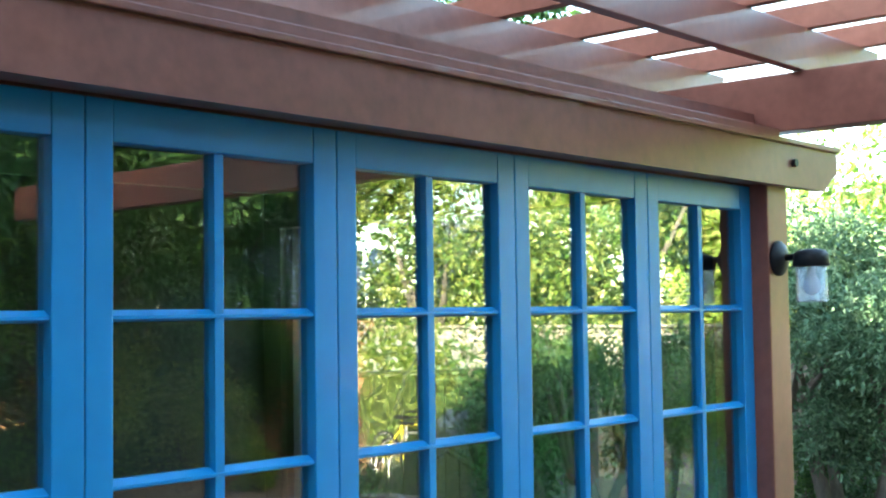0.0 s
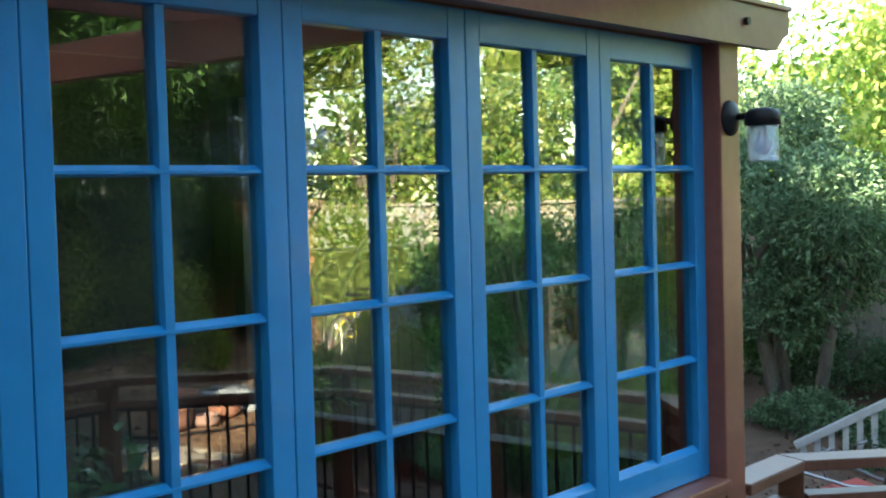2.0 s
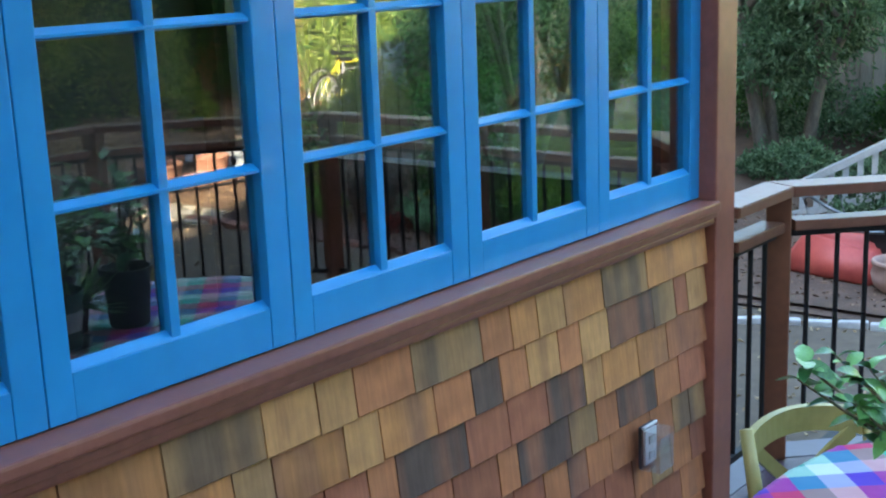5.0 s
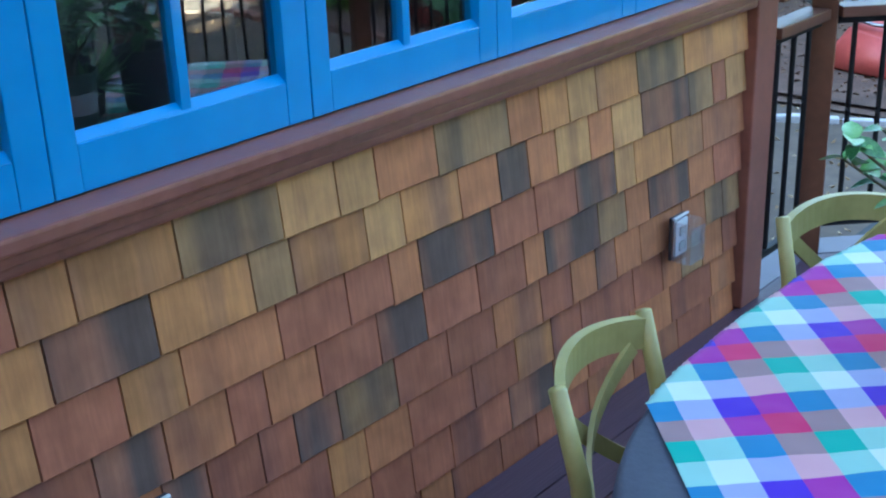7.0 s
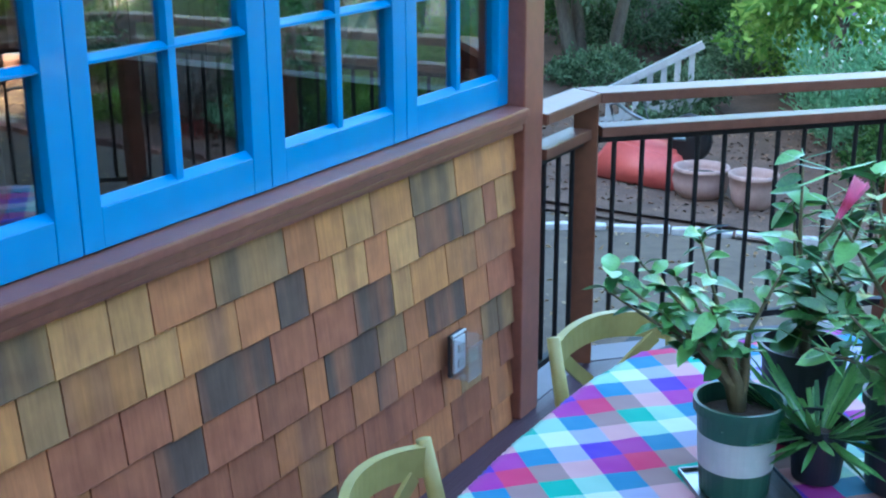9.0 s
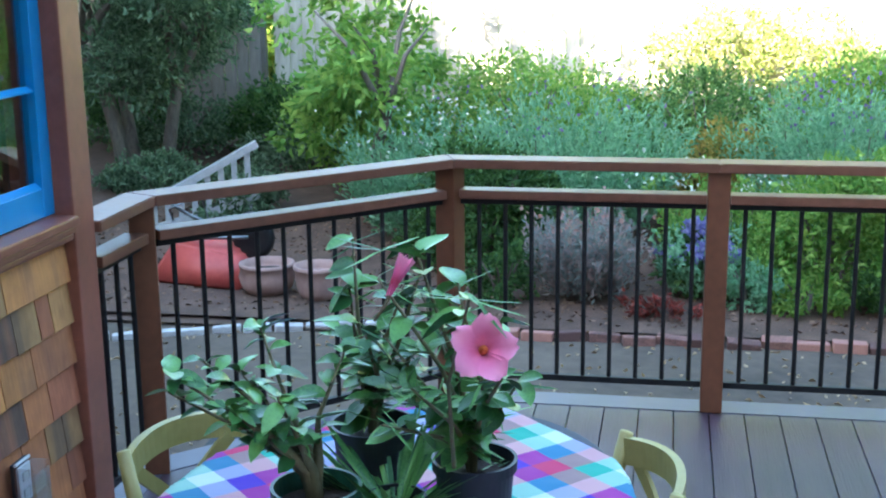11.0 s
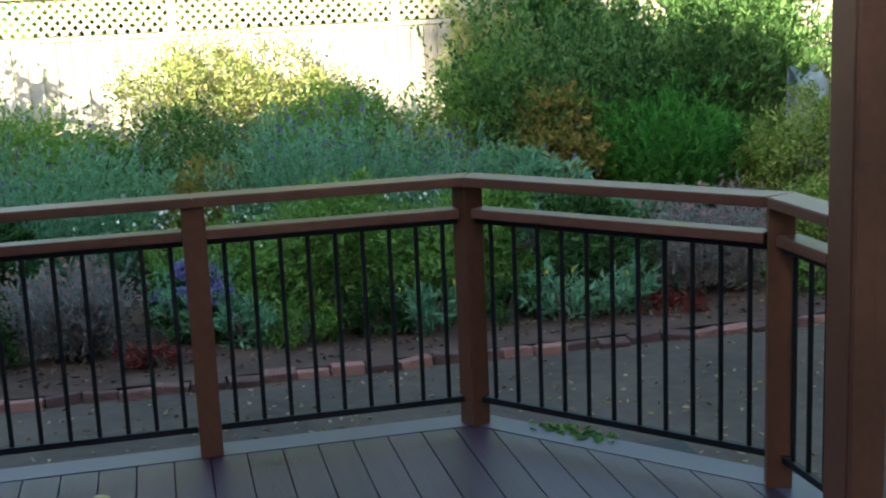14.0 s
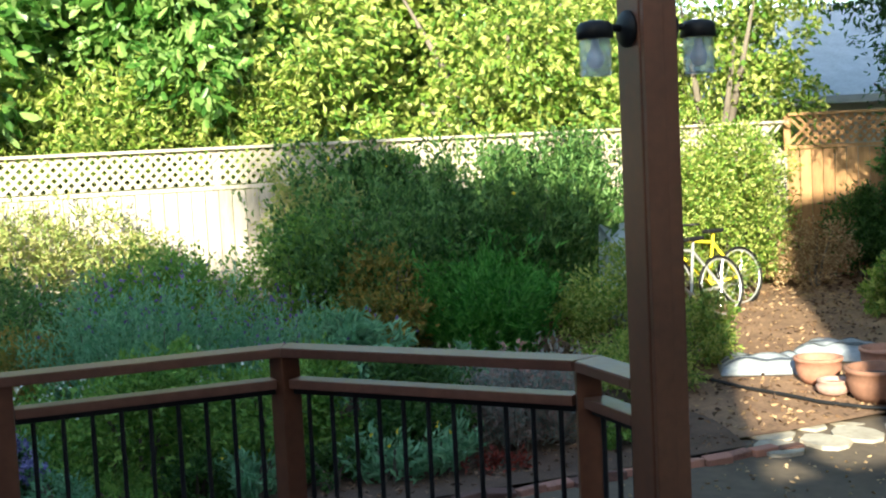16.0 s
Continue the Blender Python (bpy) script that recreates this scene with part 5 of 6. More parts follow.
pink_flower("open pink five-petalled flower with an orange throat", (0.57, -1.60, 1.292), (-0.86, -0.16, 0.42), 0.098)
pink_flower("half closed pink flower turned upwards", (0.72, -1.44, 1.345), (0.2, -0.35, 0.9), 0.075, 0.2)
crown_top = thing("leaf_sprig", "sprig of narrow pale leaves above the flowers", "plant", pose(0.60, -1.575, 1.33))
for dx, dy, a, up in ((0, 0, 20, 0.15), (0, 0, -60, 0.1), (0, 0, -100, 0.05), (0.0, 0, 80, 0.35), (0, 0, 130, 0.5), (0.1, 0.15, 60, 0.2), (0.1, 0.15, 150, 0.1), (0.1, 0.15, -30, 0.35), (0.1, 0.15, 100, 0.6), (0.02, 0.0, -130, -0.3)):
    leaf_at(crown_top, (dx, dy, 0.02 + dy * 0.3), (math.cos(radians(a)), math.sin(radians(a)), up), 0.085, 2)
part("stem", sweep(bmesh.new(), [(0.2, 0.06, -0.32), (0.10, 0.05, -0.14), (0.0, 0.0, 0.025)], [0.004, 0.003, 0.002], 7), STEM, crown_top)

# ---- weatherproof sockets on the shingles ----
SOCKET = surface("grey socket plate", (0.50, 0.51, 0.52), (0.62, 0.63, 0.64), (8, 8, 8), (0.35, 0.5), 0.05)
CLEAR = glass_sheet("clear plastic cover", 0.16, (0.96, 0.98, 1.0))


def socket(x, z):
    s = thing("outdoor_socket", "grey outdoor socket with a clear flip cover on the shingles", "socket", pose(x, -0.048, z))
    part("back_box", box_bm(-0.042, -0.012, -0.068, 0.042, 0.0, 0.068, bevel=0.003), POT_BLACK, s)
    part("face_plate", box_bm(-0.034, -0.022, -0.056, 0.034, -0.0125, 0.056, bevel=0.003), SOCKET, s)
    for z0 in (-0.028, 0.022):
        part("outlet", box_bm(-0.016, -0.026, z0 - 0.014, 0.016, -0.0225, z0 + 0.014, bevel=0.004), PALE, s, "pale outlet face")
    bm = bmesh.new()
    for b in ((-0.043, -0.075, -0.066, -0.041, -0.012, 0.06), (0.041, -0.075, -0.066, 0.043, -0.012, 0.06), (-0.041, -0.077, -0.066, 0.041, -0.075, 0.045), (-0.041, -0.075, -0.068, 0.041, -0.012, -0.066)):
        box(bm, *b)
    part("flip_cover", bm, CLEAR, s, "clear plastic flip cover").visible_shadow = False
    part("hinge", tube(bmesh.new(), (-0.04, -0.016, 0.066), (0.04, -0.016, 0.066), 0.005), SOCKET, s)


socket(1.955, 0.385)
socket(0.005, 0.400)

# ---- things in the yard ----
TERRA = surface("terracotta", (0.30, 0.13, 0.085), (0.46, 0.23, 0.16), (5, 5, 5), (0.75, 0.95), 0.3, 60, 0.3)
CLAY = surface("dull brown clay", (0.16, 0.075, 0.05), (0.30, 0.15, 0.10), (5, 5, 5), (0.75, 0.95), 0.4, 60, 0.2)
PINKISH = surface("pale pink clay", (0.28, 0.17, 0.14), (0.42, 0.27, 0.23), (5, 5, 5), (0.75, 0.95), 0.3, 60, 0.2)


def tub(name, label, x, y, r, h, mat, bowl=0.0, lift=0.03):
    t = thing(name, label, "plant pot", pose(x, y, ground_height(x, y) + lift))
    part("pot", lathe(bmesh.new(), [(r * 0.62, 0), (r * (0.85 + bowl), h * 0.25), (r * (0.96 + bowl), h * 0.6), (r * 0.97, h * 0.86), (r * 1.03, h * 0.88), (r * 1.03, h), (r * 0.9, h), (r * 0.86, h * 0.8), (r * 0.86, h * 0.74)], 32), mat, t, smooth=True)
    part("soil", lathe(bmesh.new(), [(r * 0.86, h * 0.73), (r * 0.4, h * 0.77), (0.01, h * 0.78)], 20), SOIL, t)
    return t


tub("clay_tub", "round pale pink clay tub on the mulch", 7.10, 0.92, 0.19, 0.23, PINKISH, 0.1)
tub("clay_tub", "smaller pale pink clay tub on the mulch", 7.00, 0.52, 0.165, 0.25, PINKISH)
tub("terracotta_pot", "orange terracotta pot lying among cushions", 7.75, -8.66, 0.20, 0.22, TERRA)
tub("terracotta_pot", "wide brown clay pot at the sunny path", 7.05, -8.70, 0.26, 0.27, CLAY)
tub("clay_bowl", "small dull clay bowl between the clay pots", 7.38, -8.52, 0.13, 0.13, PINKISH, 0.15)
hose = thing("garden_hose", "black garden hose lying along the sunny path", "hose", pose(0, 0, 0))
line = [(9.3, -7.5), (8.9, -7.7), (8.3, -7.93), (7.9, -8.02), (7.5, -8.17), (7.2, -8.25), (6.9, -8.42), (6.5, -8.75), (6.2, -9.1)]
part("tube", sweep(bmesh.new(), [(x, y, ground_height(x, y) + 0.052) for x, y in line], [0.017] * len(line), 8), BLACK, hose, smooth=True)
tub("terracotta_pot", "dark terracotta pot behind the others", 7.6, -9.25, 0.22, 0.24, TERRA)
# lighter copy of the bark mulch, some of the sun's brightness in its colour
SUNLIT_MULCH = surface("reddish bark chips", (0.07, 0.036, 0.022), (0.32, 0.19, 0.11), (2.2, 2.2, 2.2), (0.85, 1.0), 1.0, 120, detail=9.0)
sheet("mulch_yard", 6.75, 12.6, -14.0, -7.0, 0.03, SUNLIT_MULCH, "reddish bark chips on the sunny side yard", 14)
sheet("mulch_strip", 6.35, 10.5, 0.2, 3.2, 0.02, MULCH, "bark chips around the clay tubs", 8)

RED = surface("faded red barrow paint", (0.36, 0.045, 0.04), (0.52, 0.10, 0.075), (4, 4, 4), (0.4, 0.6), 0.15, 60)
barrow = thing("wheelbarrow", "upturned faded red wheelbarrow on the mulch", "wheelbarrow", pose(7.45, 1.45, ground_height(7.45, 1.45) + 0.03, 0, 0, 75))
bm = bmesh.new()
lo = [bm.verts.new(c) for c in ((-0.42, -0.30, 0), (0.40, -0.33, 0), (0.40, 0.33, 0.0), (-0.42, 0.30, 0.0))]
hi = [bm.verts.new(c) for c in ((-0.30, -0.17, 0.26), (0.20, -0.20, 0.33), (0.20, 0.20, 0.33), (-0.30, 0.17, 0.26))]
for i in range(4):
    bm.faces.new((lo[i], lo[(i + 1) % 4], hi[(i + 1) % 4], hi[i]))
bm.faces.new(hi)
bm.faces.new(lo[::-1])
bmesh.ops.recalc_face_normals(bm, faces=bm.faces)
bmesh.ops.bevel(bm, geom=list(bm.edges), offset=0.035, segments=3, affect="EDGES")
part("tray", bm, RED, barrow, smooth=True)
wheel = part("wheel", lathe(bmesh.new(), [(0.02, -0.03), (0.10, -0.02), (0.15, -0.035), (0.175, -0.02), (0.175, 0.02), (0.15, 0.035), (0.10, 0.02), (0.02, 0.03)], 24), BLACK, barrow, "black rubber wheel", smooth=True)
wheel.matrix_local = Matrix.Translation((-0.36, 0.0, 0.36)) @ Matrix.Rotation(radians(90), 4, "X")
for s in (-1, 1):
    part("handle", sweep(bmesh.new(), [(-0.36, s * 0.06, 0.36), (0.0, s * 0.17, 0.345), (0.35, s * 0.24, 0.40), (0.55, s * 0.27, 0.47)], [0.014] * 4, 8), TRAY, barrow, "bare metal handle tube", smooth=True)
    part("leg", sweep(bmesh.new(), [(0.15, s * 0.2, 0.35), (0.22, s * 0.2, 0.55), (0.10, s * 0.2, 0.60)], [0.011] * 3, 8), TRAY, barrow, smooth=True)

PAINTED = surface("chalky white wood", (0.24, 0.25, 0.25), (0.38, 0.38, 0.37), (6, 6, 6), (0.7, 0.9), 0.3, 60, 0.1)
ramp_rail = thing("slatted_rail", "weathered white slatted wooden rail on the ground", "rail", pose(8.8, 2.44, G + 0.05, 0, 0, -68))
part("top_rail", ribbon(bmesh.new(), [(-0.1, 0, 0.25), (0.4, 0, 0.51), (0.86, 0, 0.75)], 0.03, 0.09), PAINTED, ramp_rail)
part("bottom_rail", ribbon(bmesh.new(), [(-0.1, 0, 0.04), (0.4, 0, 0.16), (0.86, 0, 0.30)], 0.03, 0.05), PAINTED, ramp_rail)
for k in range(8):
    x = -0.06 + k * 0.115
    part("slat", box_bm(x, -0.02, 0.0, x + 0.05, 0.02, 0.29 + 0.52 * x), PAINTED, ramp_rail)

CHROME = surface("silver bicycle paint", (0.5, 0.5, 0.5), (0.7, 0.7, 0.7), (8, 8, 8), (0.25, 0.4), 0.05, metal=0.6)


YELLOW = surface("yellow bicycle paint", (0.62, 0.50, 0.03), (0.78, 0.66, 0.06), (8, 8, 8), (0.25, 0.4), 0.05)


def ring(bm, c, r, t, sides=40, tube_sides=6):
    sweep(bm, [(c[0] + r * math.cos(2 * math.pi * k / sides), c[1], c[2] + r * math.sin(2 * math.pi * k / sides)) for k in range(sides + 1)], [t] * (sides + 1), tube_sides)
    return bm


def bicycle(m, label, paint):
    b = thing("bicycle", label, "bicycle", m, group="bicycles by the hedge")
    for x in (-0.52, 0.52):
        w = part("tyre", ring(bmesh.new(), (x, 0, 0.34), 0.325, 0.018), BLACK, b, "thin black tyre", smooth=True)
        part("rim", ring(bmesh.new(), (x, 0, 0.34), 0.298, 0.010), CHROME, w, smooth=True)
        bm = bmesh.new()
        for k in range(14):
            a = 2 * math.pi * k / 14
            tube(bm, (x, 0, 0.34), (x + 0.295 * math.cos(a), 0, 0.34 + 0.295 * math.sin(a)), 0.0022, sides=4)
        tagged(part("spokes", bm, CHROME, w), "thin wire spokes", kind="stuff")
    bm = bmesh.new()
    for p, q in (((-0.52, 0, 0.34), (-0.05, 0, 0.30)), ((-0.05, 0, 0.30), (-0.18, 0, 0.86)), ((-0.52, 0, 0.34), (-0.15, 0, 0.76)), ((-0.05, 0, 0.30), (0.38, 0, 0.70)), ((-0.15, 0, 0.76), (0.36, 0, 0.82)), ((0.34, 0, 0.92), (0.52, 0, 0.34))):
        tube(bm, p, q, 0.017, sides=8)
    part("frame", bm, paint, b)
    part("saddle", box_bm(-0.30, -0.06, 0.86, -0.06, 0.06, 0.91, bevel=0.02), BLACK, b)
    part("handlebar", sweep(bmesh.new(), [(0.26, -0.27, 0.97), (0.36, -0.14, 0.98), (0.34, 0, 0.95), (0.36, 0.14, 0.98), (0.26, 0.27, 0.97)], [0.013] * 5, 8), BLACK, b, smooth=True)
    return b


bike_base = ground_height(10.5, -9.4) + 0.0
bicycle(pose(10.35, -9.05, bike_base, 0, -0, 104) @ pose(0, 0, 0, 8), "silver bicycle leaning by the sunlit shrub", CHROME)
bicycle(pose(10.9, -9.62, bike_base + 0.02, 0, 0, 100) @ pose(0, 0, 0, 6), "yellow framed bicycle behind the silver one", YELLOW)

TOWEL = surface("pale blue towel", (0.42, 0.50, 0.56), (0.62, 0.70, 0.76), (9, 2, 2), (0.8, 0.95), 0.4, 60)
towel = thing("hanging_towel", "pale blue towel draped over the bicycle", "towel", pose(10.2, -8.12, bike_base))
bm = bmesh.new()
prev = None
for i in range(15):
    s = i / 14
    z = 0.15 + 0.95 * min(1, s * 2) if s <= 0.5 else 1.10 - 0.75 * (s - 0.5) * 2
    x = -0.07 - 0.06 * (1 - s) if s < 0.5 else 0.05 + 0.05 * s
    row = [bm.verts.new((x + 0.02 * math.sin(j * 1.9 + i * 0.2), -0.18 + 0.36 * j / 12, z + 0.03 * math.sin(j * 0.7))) for j in range(13)]
    if prev:
        for j in range(12):
            bm.faces.new((prev[j], row[j], row[j + 1], prev[j + 1]))
    prev = row
bmesh.ops.solidify(bm, geom=list(bm.faces), thickness=0.006)
part("towel_cloth", bm, TOWEL, towel, smooth=True)

SACK = surface("white striped sack", (0.15, 0.17, 0.20), (0.36, 0.38, 0.40), (5, 9, 5), (0.55, 0.8), 0.8, 40)


SACK_DARK = surface("dark sack print", (0.03, 0.04, 0.06), (0.08, 0.09, 0.12), (6, 6, 6), (0.5, 0.7), 0.2)


def sack(x, y, turn, label):
    s = thing("garden_sack", label, "sack", pose(x, y, ground_height(x, y) + 0.015, 0, 0, turn))
    bm = bmesh.new()
    bmesh.ops.create_grid(bm, x_segments=18, y_segments=12, size=0.5)
    top = list(bm.verts)
    for v in top:
        x0, y0 = v.co.x * 2, v.co.y * 2
        puff = max(0, (1 - x0 ** 4) * (1 - y0 ** 4)) ** 0.6
        v.co = Vector((x0 * 0.40, y0 * 0.25, 0.02 + 0.12 * puff + 0.05 * puff * noise.noise((x0 * 2.4, y0 * 2.4, turn))))
    bmesh.ops.solidify(bm, geom=list(bm.faces), thickness=0.02)
    part("sack_body", bm, SACK, s, smooth=True)
    for q in (-0.62, -0.05, 0.5):
        bm = bmesh.new()
        rows = []
        for i in range(17):
            x0 = -0.92 + 1.84 * i / 16
            row = []
            for j in range(3):
                y0 = q + 0.07 * j
                puff = max(0, (1 - x0 ** 4) * (1 - y0 ** 4)) ** 0.6
                row.append(bm.verts.new((x0 * 0.40, y0 * 0.25, 0.027 + 0.12 * puff + 0.05 * puff * noise.noise((x0 * 2.4, y0 * 2.4, turn)))))
            rows.append(row)
        for a, b in zip(rows, rows[1:]):
            for j in range(2):
                bm.faces.new((a[j], b[j], b[j + 1], a[j + 1]))
        part("stripe", bm, SACK_DARK, s, "dark printed stripe")


sack(8.37, -8.55, 62, "pale sack of garden soil lying in the sun")
sack(8.35, -9.35, 35, "pale sack lying behind the terracotta pots")
STONE = surface("pale flagstone", (0.28, 0.24, 0.19), (0.50, 0.45, 0.37), (4, 4, 4), (0.8, 0.95), 0.5, 60, 0.3)
path = tagged(new("stone_path"), "pale flagstones set in the sunny path", "path", kind="structure")
rr = random.Random(11)
for k in range(34):
    x, y = 6.42 + 0.46 * (k % 4) + rr.uniform(-0.06, 0.06), -7.30 - 0.36 * (k // 4) - 0.18 * (k % 2) + rr.uniform(-0.05, 0.05)
    pts = [(x + rr.uniform(0.18, 0.26) * math.cos(a), y + rr.uniform(0.13, 0.20) * math.sin(a)) for a in [2 * math.pi * j / 9 for j in range(9)]]
    part("flagstone", prism(bmesh.new(), pts, G - 0.02, G + 0.035 + rr.uniform(-0.008, 0.008)), STONE, path)
slab = part("patio_slab", box_bm(-2.0, -8.0, G - 0.05, 3.5, -4.6, G + 0.02, bevel=0.01), surface("dark grey concrete", (0.07, 0.072, 0.078), (0.15, 0.15, 0.155), (2, 2, 2), (0.7, 0.9), 0.4, 80), None)
tagged(slab, "dark grey concrete patio slab south of the deck", "slab", kind="structure")

# dry leaves on the dirt and chips on the beds
n = 1700
pts = np.stack([rng.uniform(4.0, 7.2, n), rng.uniform(-9.5, 1.8, n), np.full(n, G + 0.006)], 1)
tagged(part("leaf_litter", leaves_mesh("leaf_litter", pts, rng.normal(size=(n, 3)) * [1, 1, 0.12], 0.042, 0.022, DRY), None), "dry fallen leaves scattered on the dirt", "leaf litter", kind="stuff")
n = 5000
xy = np.stack([rng.uniform(6.6, 9.5, n), rng.uniform(-7.1, 3.0, n)], 1)
pts = np.column_stack([xy, [ground_height(a, b) + 0.05 for a, b in xy]])
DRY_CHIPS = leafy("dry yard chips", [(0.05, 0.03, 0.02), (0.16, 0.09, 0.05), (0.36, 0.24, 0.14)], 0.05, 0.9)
CHIPS = leafy("bark chips", [(0.05, 0.03, 0.02), (0.13, 0.075, 0.05), (0.24, 0.15, 0.10)], 0.05, 0.9)
tagged(part("bark_chips", leaves_mesh("bark_chips", pts, rng.normal(size=(n, 3)) * [1, 1, 0.2], 0.05, 0.022, CHIPS), None), "loose bark chips on the planting bed", "bark chips", kind="stuff")

n = 5200
xy = np.stack([rng.uniform(6.8, 12.3, n), rng.uniform(-13.6, -7.1, n)], 1)
pts = np.column_stack([xy, [ground_height(a, b) + 0.036 for a, b in xy]])
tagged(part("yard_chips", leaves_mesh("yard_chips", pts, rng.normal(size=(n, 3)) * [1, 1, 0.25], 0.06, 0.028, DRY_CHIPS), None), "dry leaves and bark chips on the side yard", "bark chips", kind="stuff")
n = 60
along = rng.uniform(0, 1, n)
pts = np.column_stack([3.84 - 0.27 * along, -3.36 - 0.24 * along, np.full(n, DECK + 0.008)]) + rng.normal(size=(n, 3)) * [0.025, 0.025, 0.002]
tagged(part("leaf_cuttings", leaves_mesh("leaf_cuttings", pts, rng.normal(size=(n, 3)) * [1, 1, 0.15], 0.05, 0.022, MID), None), "fresh green leaf cuttings on the deck border", "leaf cuttings", kind="stuff")

# ---- neighbour's house beyond the fence ----
SIDING = surface("grey green siding", (0.20, 0.22, 0.20), (0.28, 0.30, 0.28), (1, 1, 12), (0.7, 0.85), 0.2)
ROOF2 = surface("pale composition roof", (0.30, 0.31, 0.33), (0.46, 0.47, 0.50), (3, 3, 3), (0.75, 0.95), 0.5, 60)
home = thing("neighbour_house", "neighbour's low house with a pale grey roof", "house", pose(16.0, -17.2, -0.2, 0, 0, -28))
part("wall", box_bm(0.4, -6, 0, 7, 5.2, 2.45), SIDING, home)
bm = bmesh.new()
prism(bm, [(-0.2, 2.5), (3.7, 4.4), (7.6, 2.5), (7.6, 2.38), (3.7, 4.26), (-0.2, 2.38)], -6.4, 5.6)
bmesh.ops.transform(bm, matrix=Matrix(((1, 0, 0, 0), (0, 0, 1, 0), (0, 1, 0, 0), (0, 0, 0, 1))), verts=bm.verts)
bmesh.ops.recalc_face_normals(bm, faces=bm.faces)
part("roof", bm, ROOF2, home)
part("gutter", box_bm(-0.28, -6.4, 2.36, -0.205, 5.6, 2.50, bevel=0.01), PAINTED, home, "white gutter along the eave")

# ---- wood shingles of the porch wall ----
def cedar(name, base, worn, streak):
    """Cedar shingles of one tone: each a little different, with soft weathered bands down the grain."""
    m, n, l, b = material(name)
    info = n.new("ShaderNodeObjectInfo")
    tone = ramp_node(n, [(0.0, tuple(c * 0.84 for c in base)), (0.5, base), (1.0, tuple(min(c * 1.14, 1) for c in base))])
    l.new(info.outputs["Random"], tone.inputs[0])
    geo = n.new("ShaderNodeNewGeometry")
    mp = n.new("ShaderNodeMapping")
    mp.inputs["Scale"].default_value = (9, 3, 0.7)
    shift = n.new("ShaderNodeVectorMath")
    shift.operation = "MULTIPLY_ADD"
    l.new(info.outputs["Random"], shift.inputs[0])
    shift.inputs[1].default_value = (37, 11, 53)
    l.new(geo.outputs["Position"], shift.inputs[2])
    l.new(shift.outputs[0], mp.inputs[0])
    no = n.new("ShaderNodeTexNoise")
    no.inputs["Scale"].default_value, no.inputs["Detail"].default_value = 1.0, 1.5
    l.new(mp.outputs[0], no.inputs[0])
    fine = n.new("ShaderNodeTexNoise")
    fine.inputs["Scale"].default_value, fine.inputs["Detail"].default_value = 11.0, 5.0
    l.new(mp.outputs[0], fine.inputs[0])
    band = ramp_node(n, [(streak - 0.09, (1, 1, 1)), (streak + 0.09, (0, 0, 0))])
    l.new(no.outputs[0], band.inputs[0])
    mix = n.new("ShaderNodeMix")
    mix.data_type = "RGBA"
    l.new(band.outputs[0], mix.inputs[0])
    l.new(tone.outputs[0], mix.inputs[6])
    mix.inputs[7].default_value = (*worn, 1)
    blot = n.new("ShaderNodeTexNoise")
    blot.inputs["Scale"].default_value, blot.inputs["Detail"].default_value = 14.0, 4.0
    l.new(shift.outputs[0], blot.inputs[0])
    last = mix.outputs[2]
    for src, lo, hi in ((fine, (0.86, 0.84, 0.83), (1.08, 1.07, 1.05)), (blot, (0.84, 0.80, 0.80), (1.12, 1.12, 1.10))):
        gr = ramp_node(n, [(0.32, lo), (0.68, hi)])
        l.new(src.outputs[0], gr.inputs[0])
        mul = n.new("ShaderNodeMix")
        mul.data_type, mul.blend_type = "RGBA", "MULTIPLY"
        mul.inputs[0].default_value = 1.0
        l.new(last, mul.inputs[6])
        l.new(gr.outputs[0], mul.inputs[7])
        last = mul.outputs[2]
    l.new(last, b.inputs["Base Color"])
    b.inputs["Roughness"].default_value = 0.6
    bp = n.new("ShaderNodeBump")
    bp.inputs["Strength"].default_value, bp.inputs["Distance"].default_value = 0.2, 0.003
    l.new(fine.outputs[0], bp.inputs["Height"])
    l.new(bp.outputs[0], b.inputs["Normal"])
    return m


CEDAR = {"g": cedar("golden cedar", (0.47, 0.20, 0.07), (0.31, 0.135, 0.07), 0.38),
         "o": cedar("orange tan cedar", (0.47, 0.175, 0.072), (0.28, 0.11, 0.06), 0.38),
         "p": cedar("pale gold cedar", (0.52, 0.26, 0.10), (0.40, 0.18, 0.075), 0.38),
         "r": cedar("red brown cedar", (0.36, 0.12, 0.062), (0.22, 0.08, 0.052), 0.37),
         "s": cedar("slate brown cedar", (0.30, 0.12, 0.068), (0.115, 0.07, 0.056), 0.50),
         "d": cedar("olive grey cedar", (0.33, 0.18, 0.08), (0.17, 0.10, 0.06), 0.48)}
EXPOSE = 0.131
rs = random.Random(19)
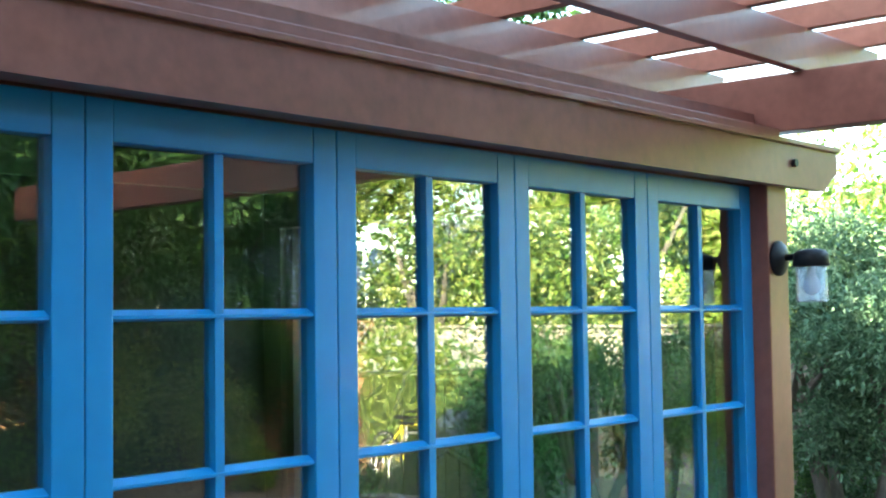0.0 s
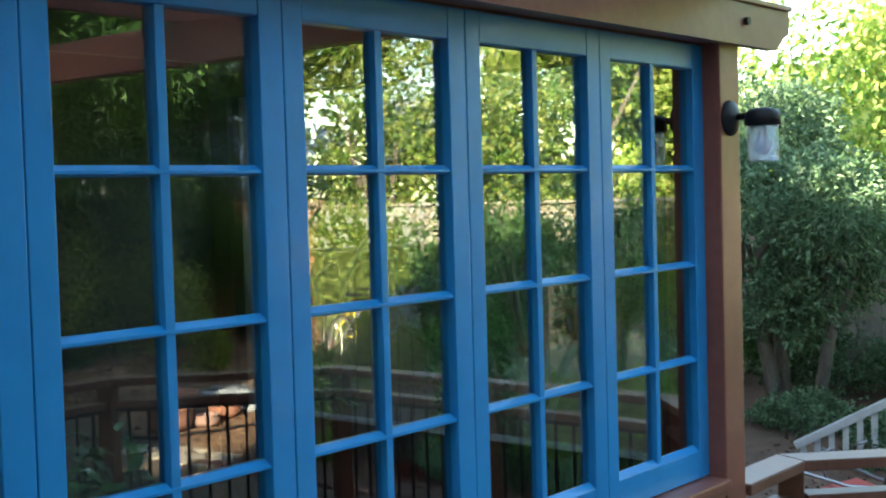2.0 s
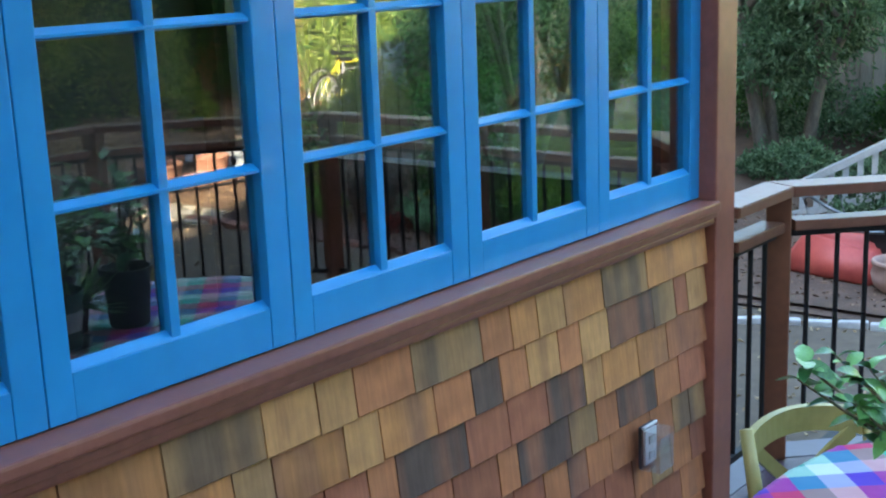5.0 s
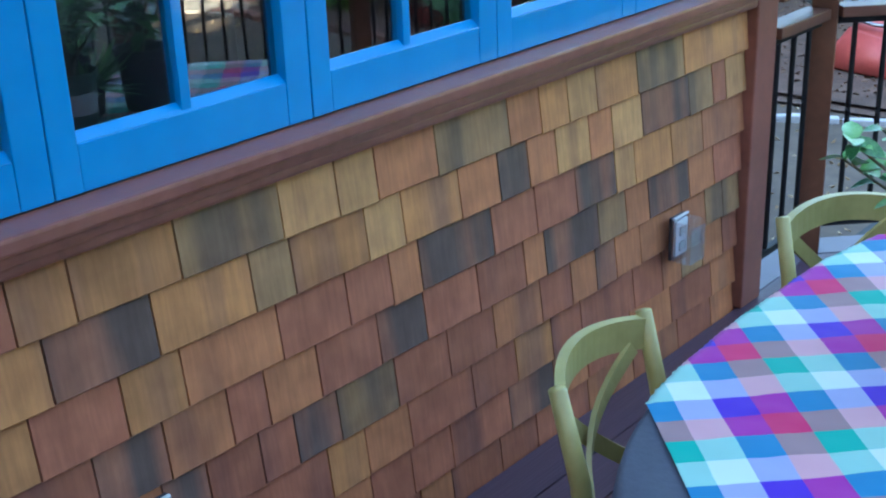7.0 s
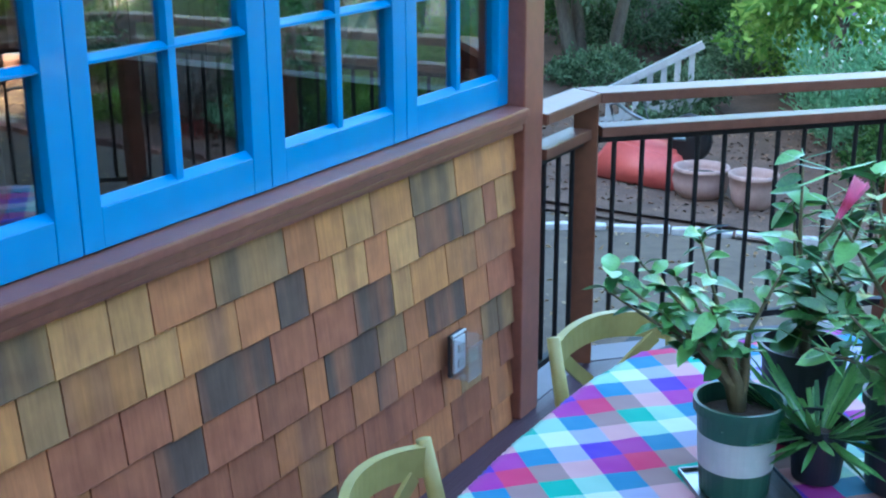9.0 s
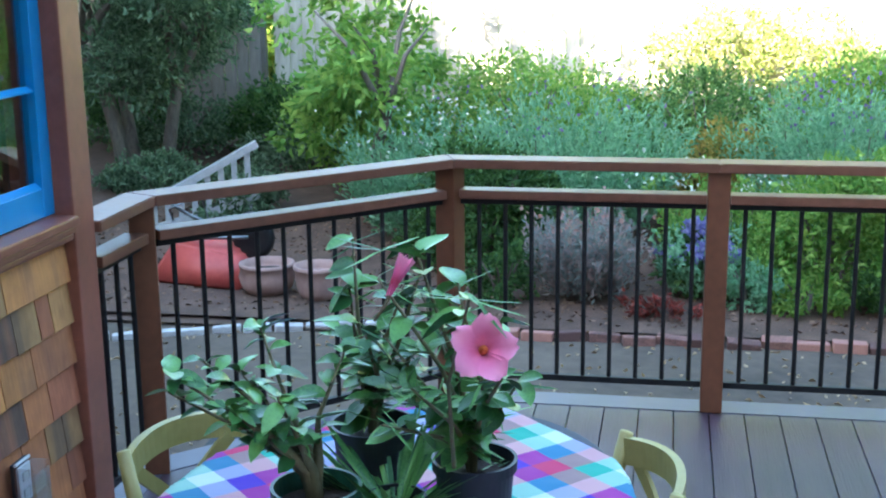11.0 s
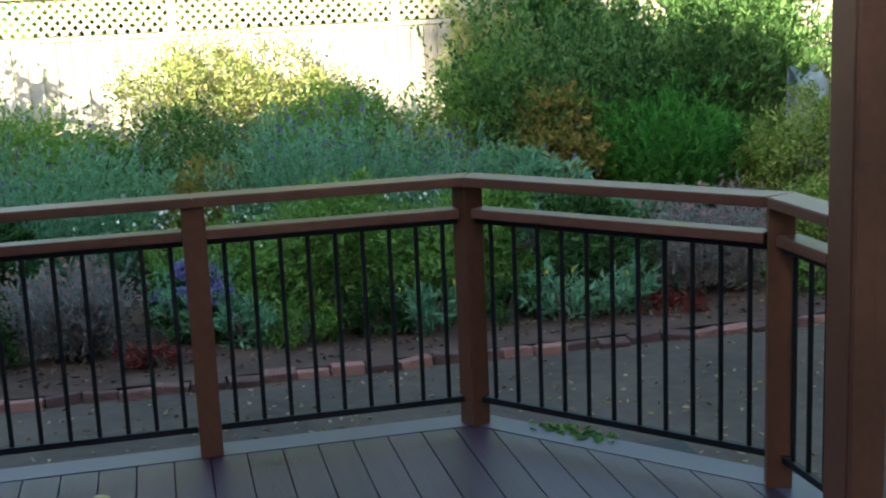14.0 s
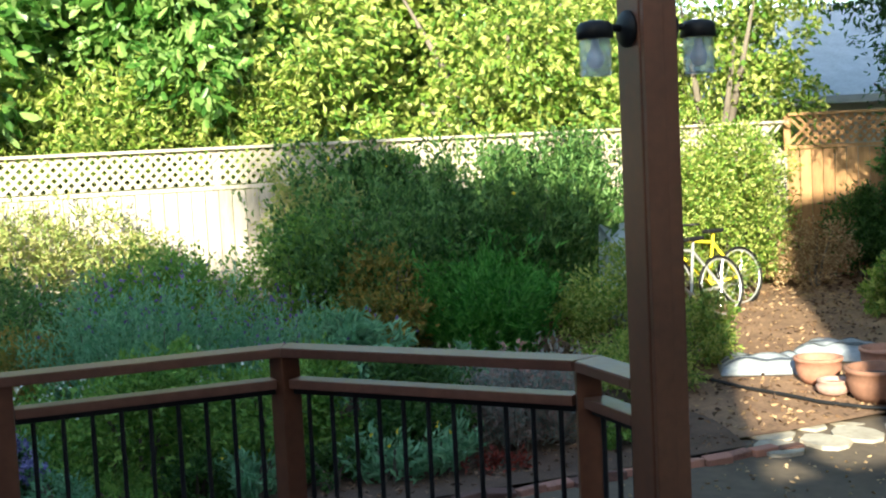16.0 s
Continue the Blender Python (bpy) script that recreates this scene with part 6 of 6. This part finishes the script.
# from the post outwards: a shingle's width in centimetres and its tone
COURSES = ("39g 25d 20g 13p 12g 13o 27d 20o 12p 16p 26d 23g",
           "13p 8r 14d 26s 15p 11o 15p 12o 12s 15o 20g 12p 22g 11d 24g 23s",
           "26o 18g 20g 10p 19s 18r 18r 27s 10o 14r 20r 25o 14g 19r",
           "18r 15o 23s 12o 14d 25s 9o 19r 20r 16s 19r 15o 10r 16o 16s",
           "11d 11d 14o 24o 13o 10s 12o 14r 20o 18r 19r 19d 13s 10r 14r",
           "10r 13o 13d 11o 16r 27r 14r 16g 18r 24r 15o 12g 26r",
           "", "")
shapes = {}


def shingle_mesh(cm, tone):
    """A tapered shingle: thick at its butt, thin under the course above."""
    if (cm, tone) in shapes:
        return shapes[cm, tone]
    bm = bmesh.new()
    w, e = cm / 100, 0.0022
    y_butt, y_top, hgt = -0.024, -0.006, 0.155
    v = [bm.verts.new(c) for c in ((e, y_butt, 0), (w - e, y_butt, 0), (w - e, y_top, hgt), (e, y_top, hgt), (e, 0.0, 0), (w - e, 0.0, 0), (w - e, 0.0, hgt), (e, 0.0, hgt))]
    for f in ((0, 1, 2, 3), (5, 4, 7, 6), (1, 0, 4, 5), (3, 2, 6, 7), (0, 3, 7, 4), (2, 1, 5, 6)):
        bm.faces.new([v[i] for i in f])
    bmesh.ops.bevel(bm, geom=[e_ for e_ in bm.edges if abs(e_.verts[0].co.z) < 1e-5 and abs(e_.verts[1].co.z) < 1e-5 and e_.verts[0].co.y < -0.01 and e_.verts[1].co.y < -0.01], offset=0.0025, segments=1, affect="EDGES")
    me = bpy.data.meshes.new("shingle")
    bm.to_mesh(me)
    bm.free()
    me.materials.append(CEDAR[tone])
    shapes[cm, tone] = me
    return me


for row, known in enumerate(COURSES):
    z = 0.867 - EXPOSE * row
    known = [(int(k[:-1]), k[-1]) for k in known.split()]
    x = POST_X - 0.002
    while x > -1.30:
        cm, tone = known.pop(0) if known else (rs.randint(9, 25), rs.choice("rrrrosro" if row > 2 else "ggoors"))
        x -= cm / 100
        ob = new("shingle", shingle_mesh(cm, tone))
        ob.parent = house
        ob.matrix_world = pose(x, -0.0115, z + rs.uniform(-0.0025, 0.0025), rs.uniform(-0.4, 0.4), rs.uniform(-0.25, 0.25))
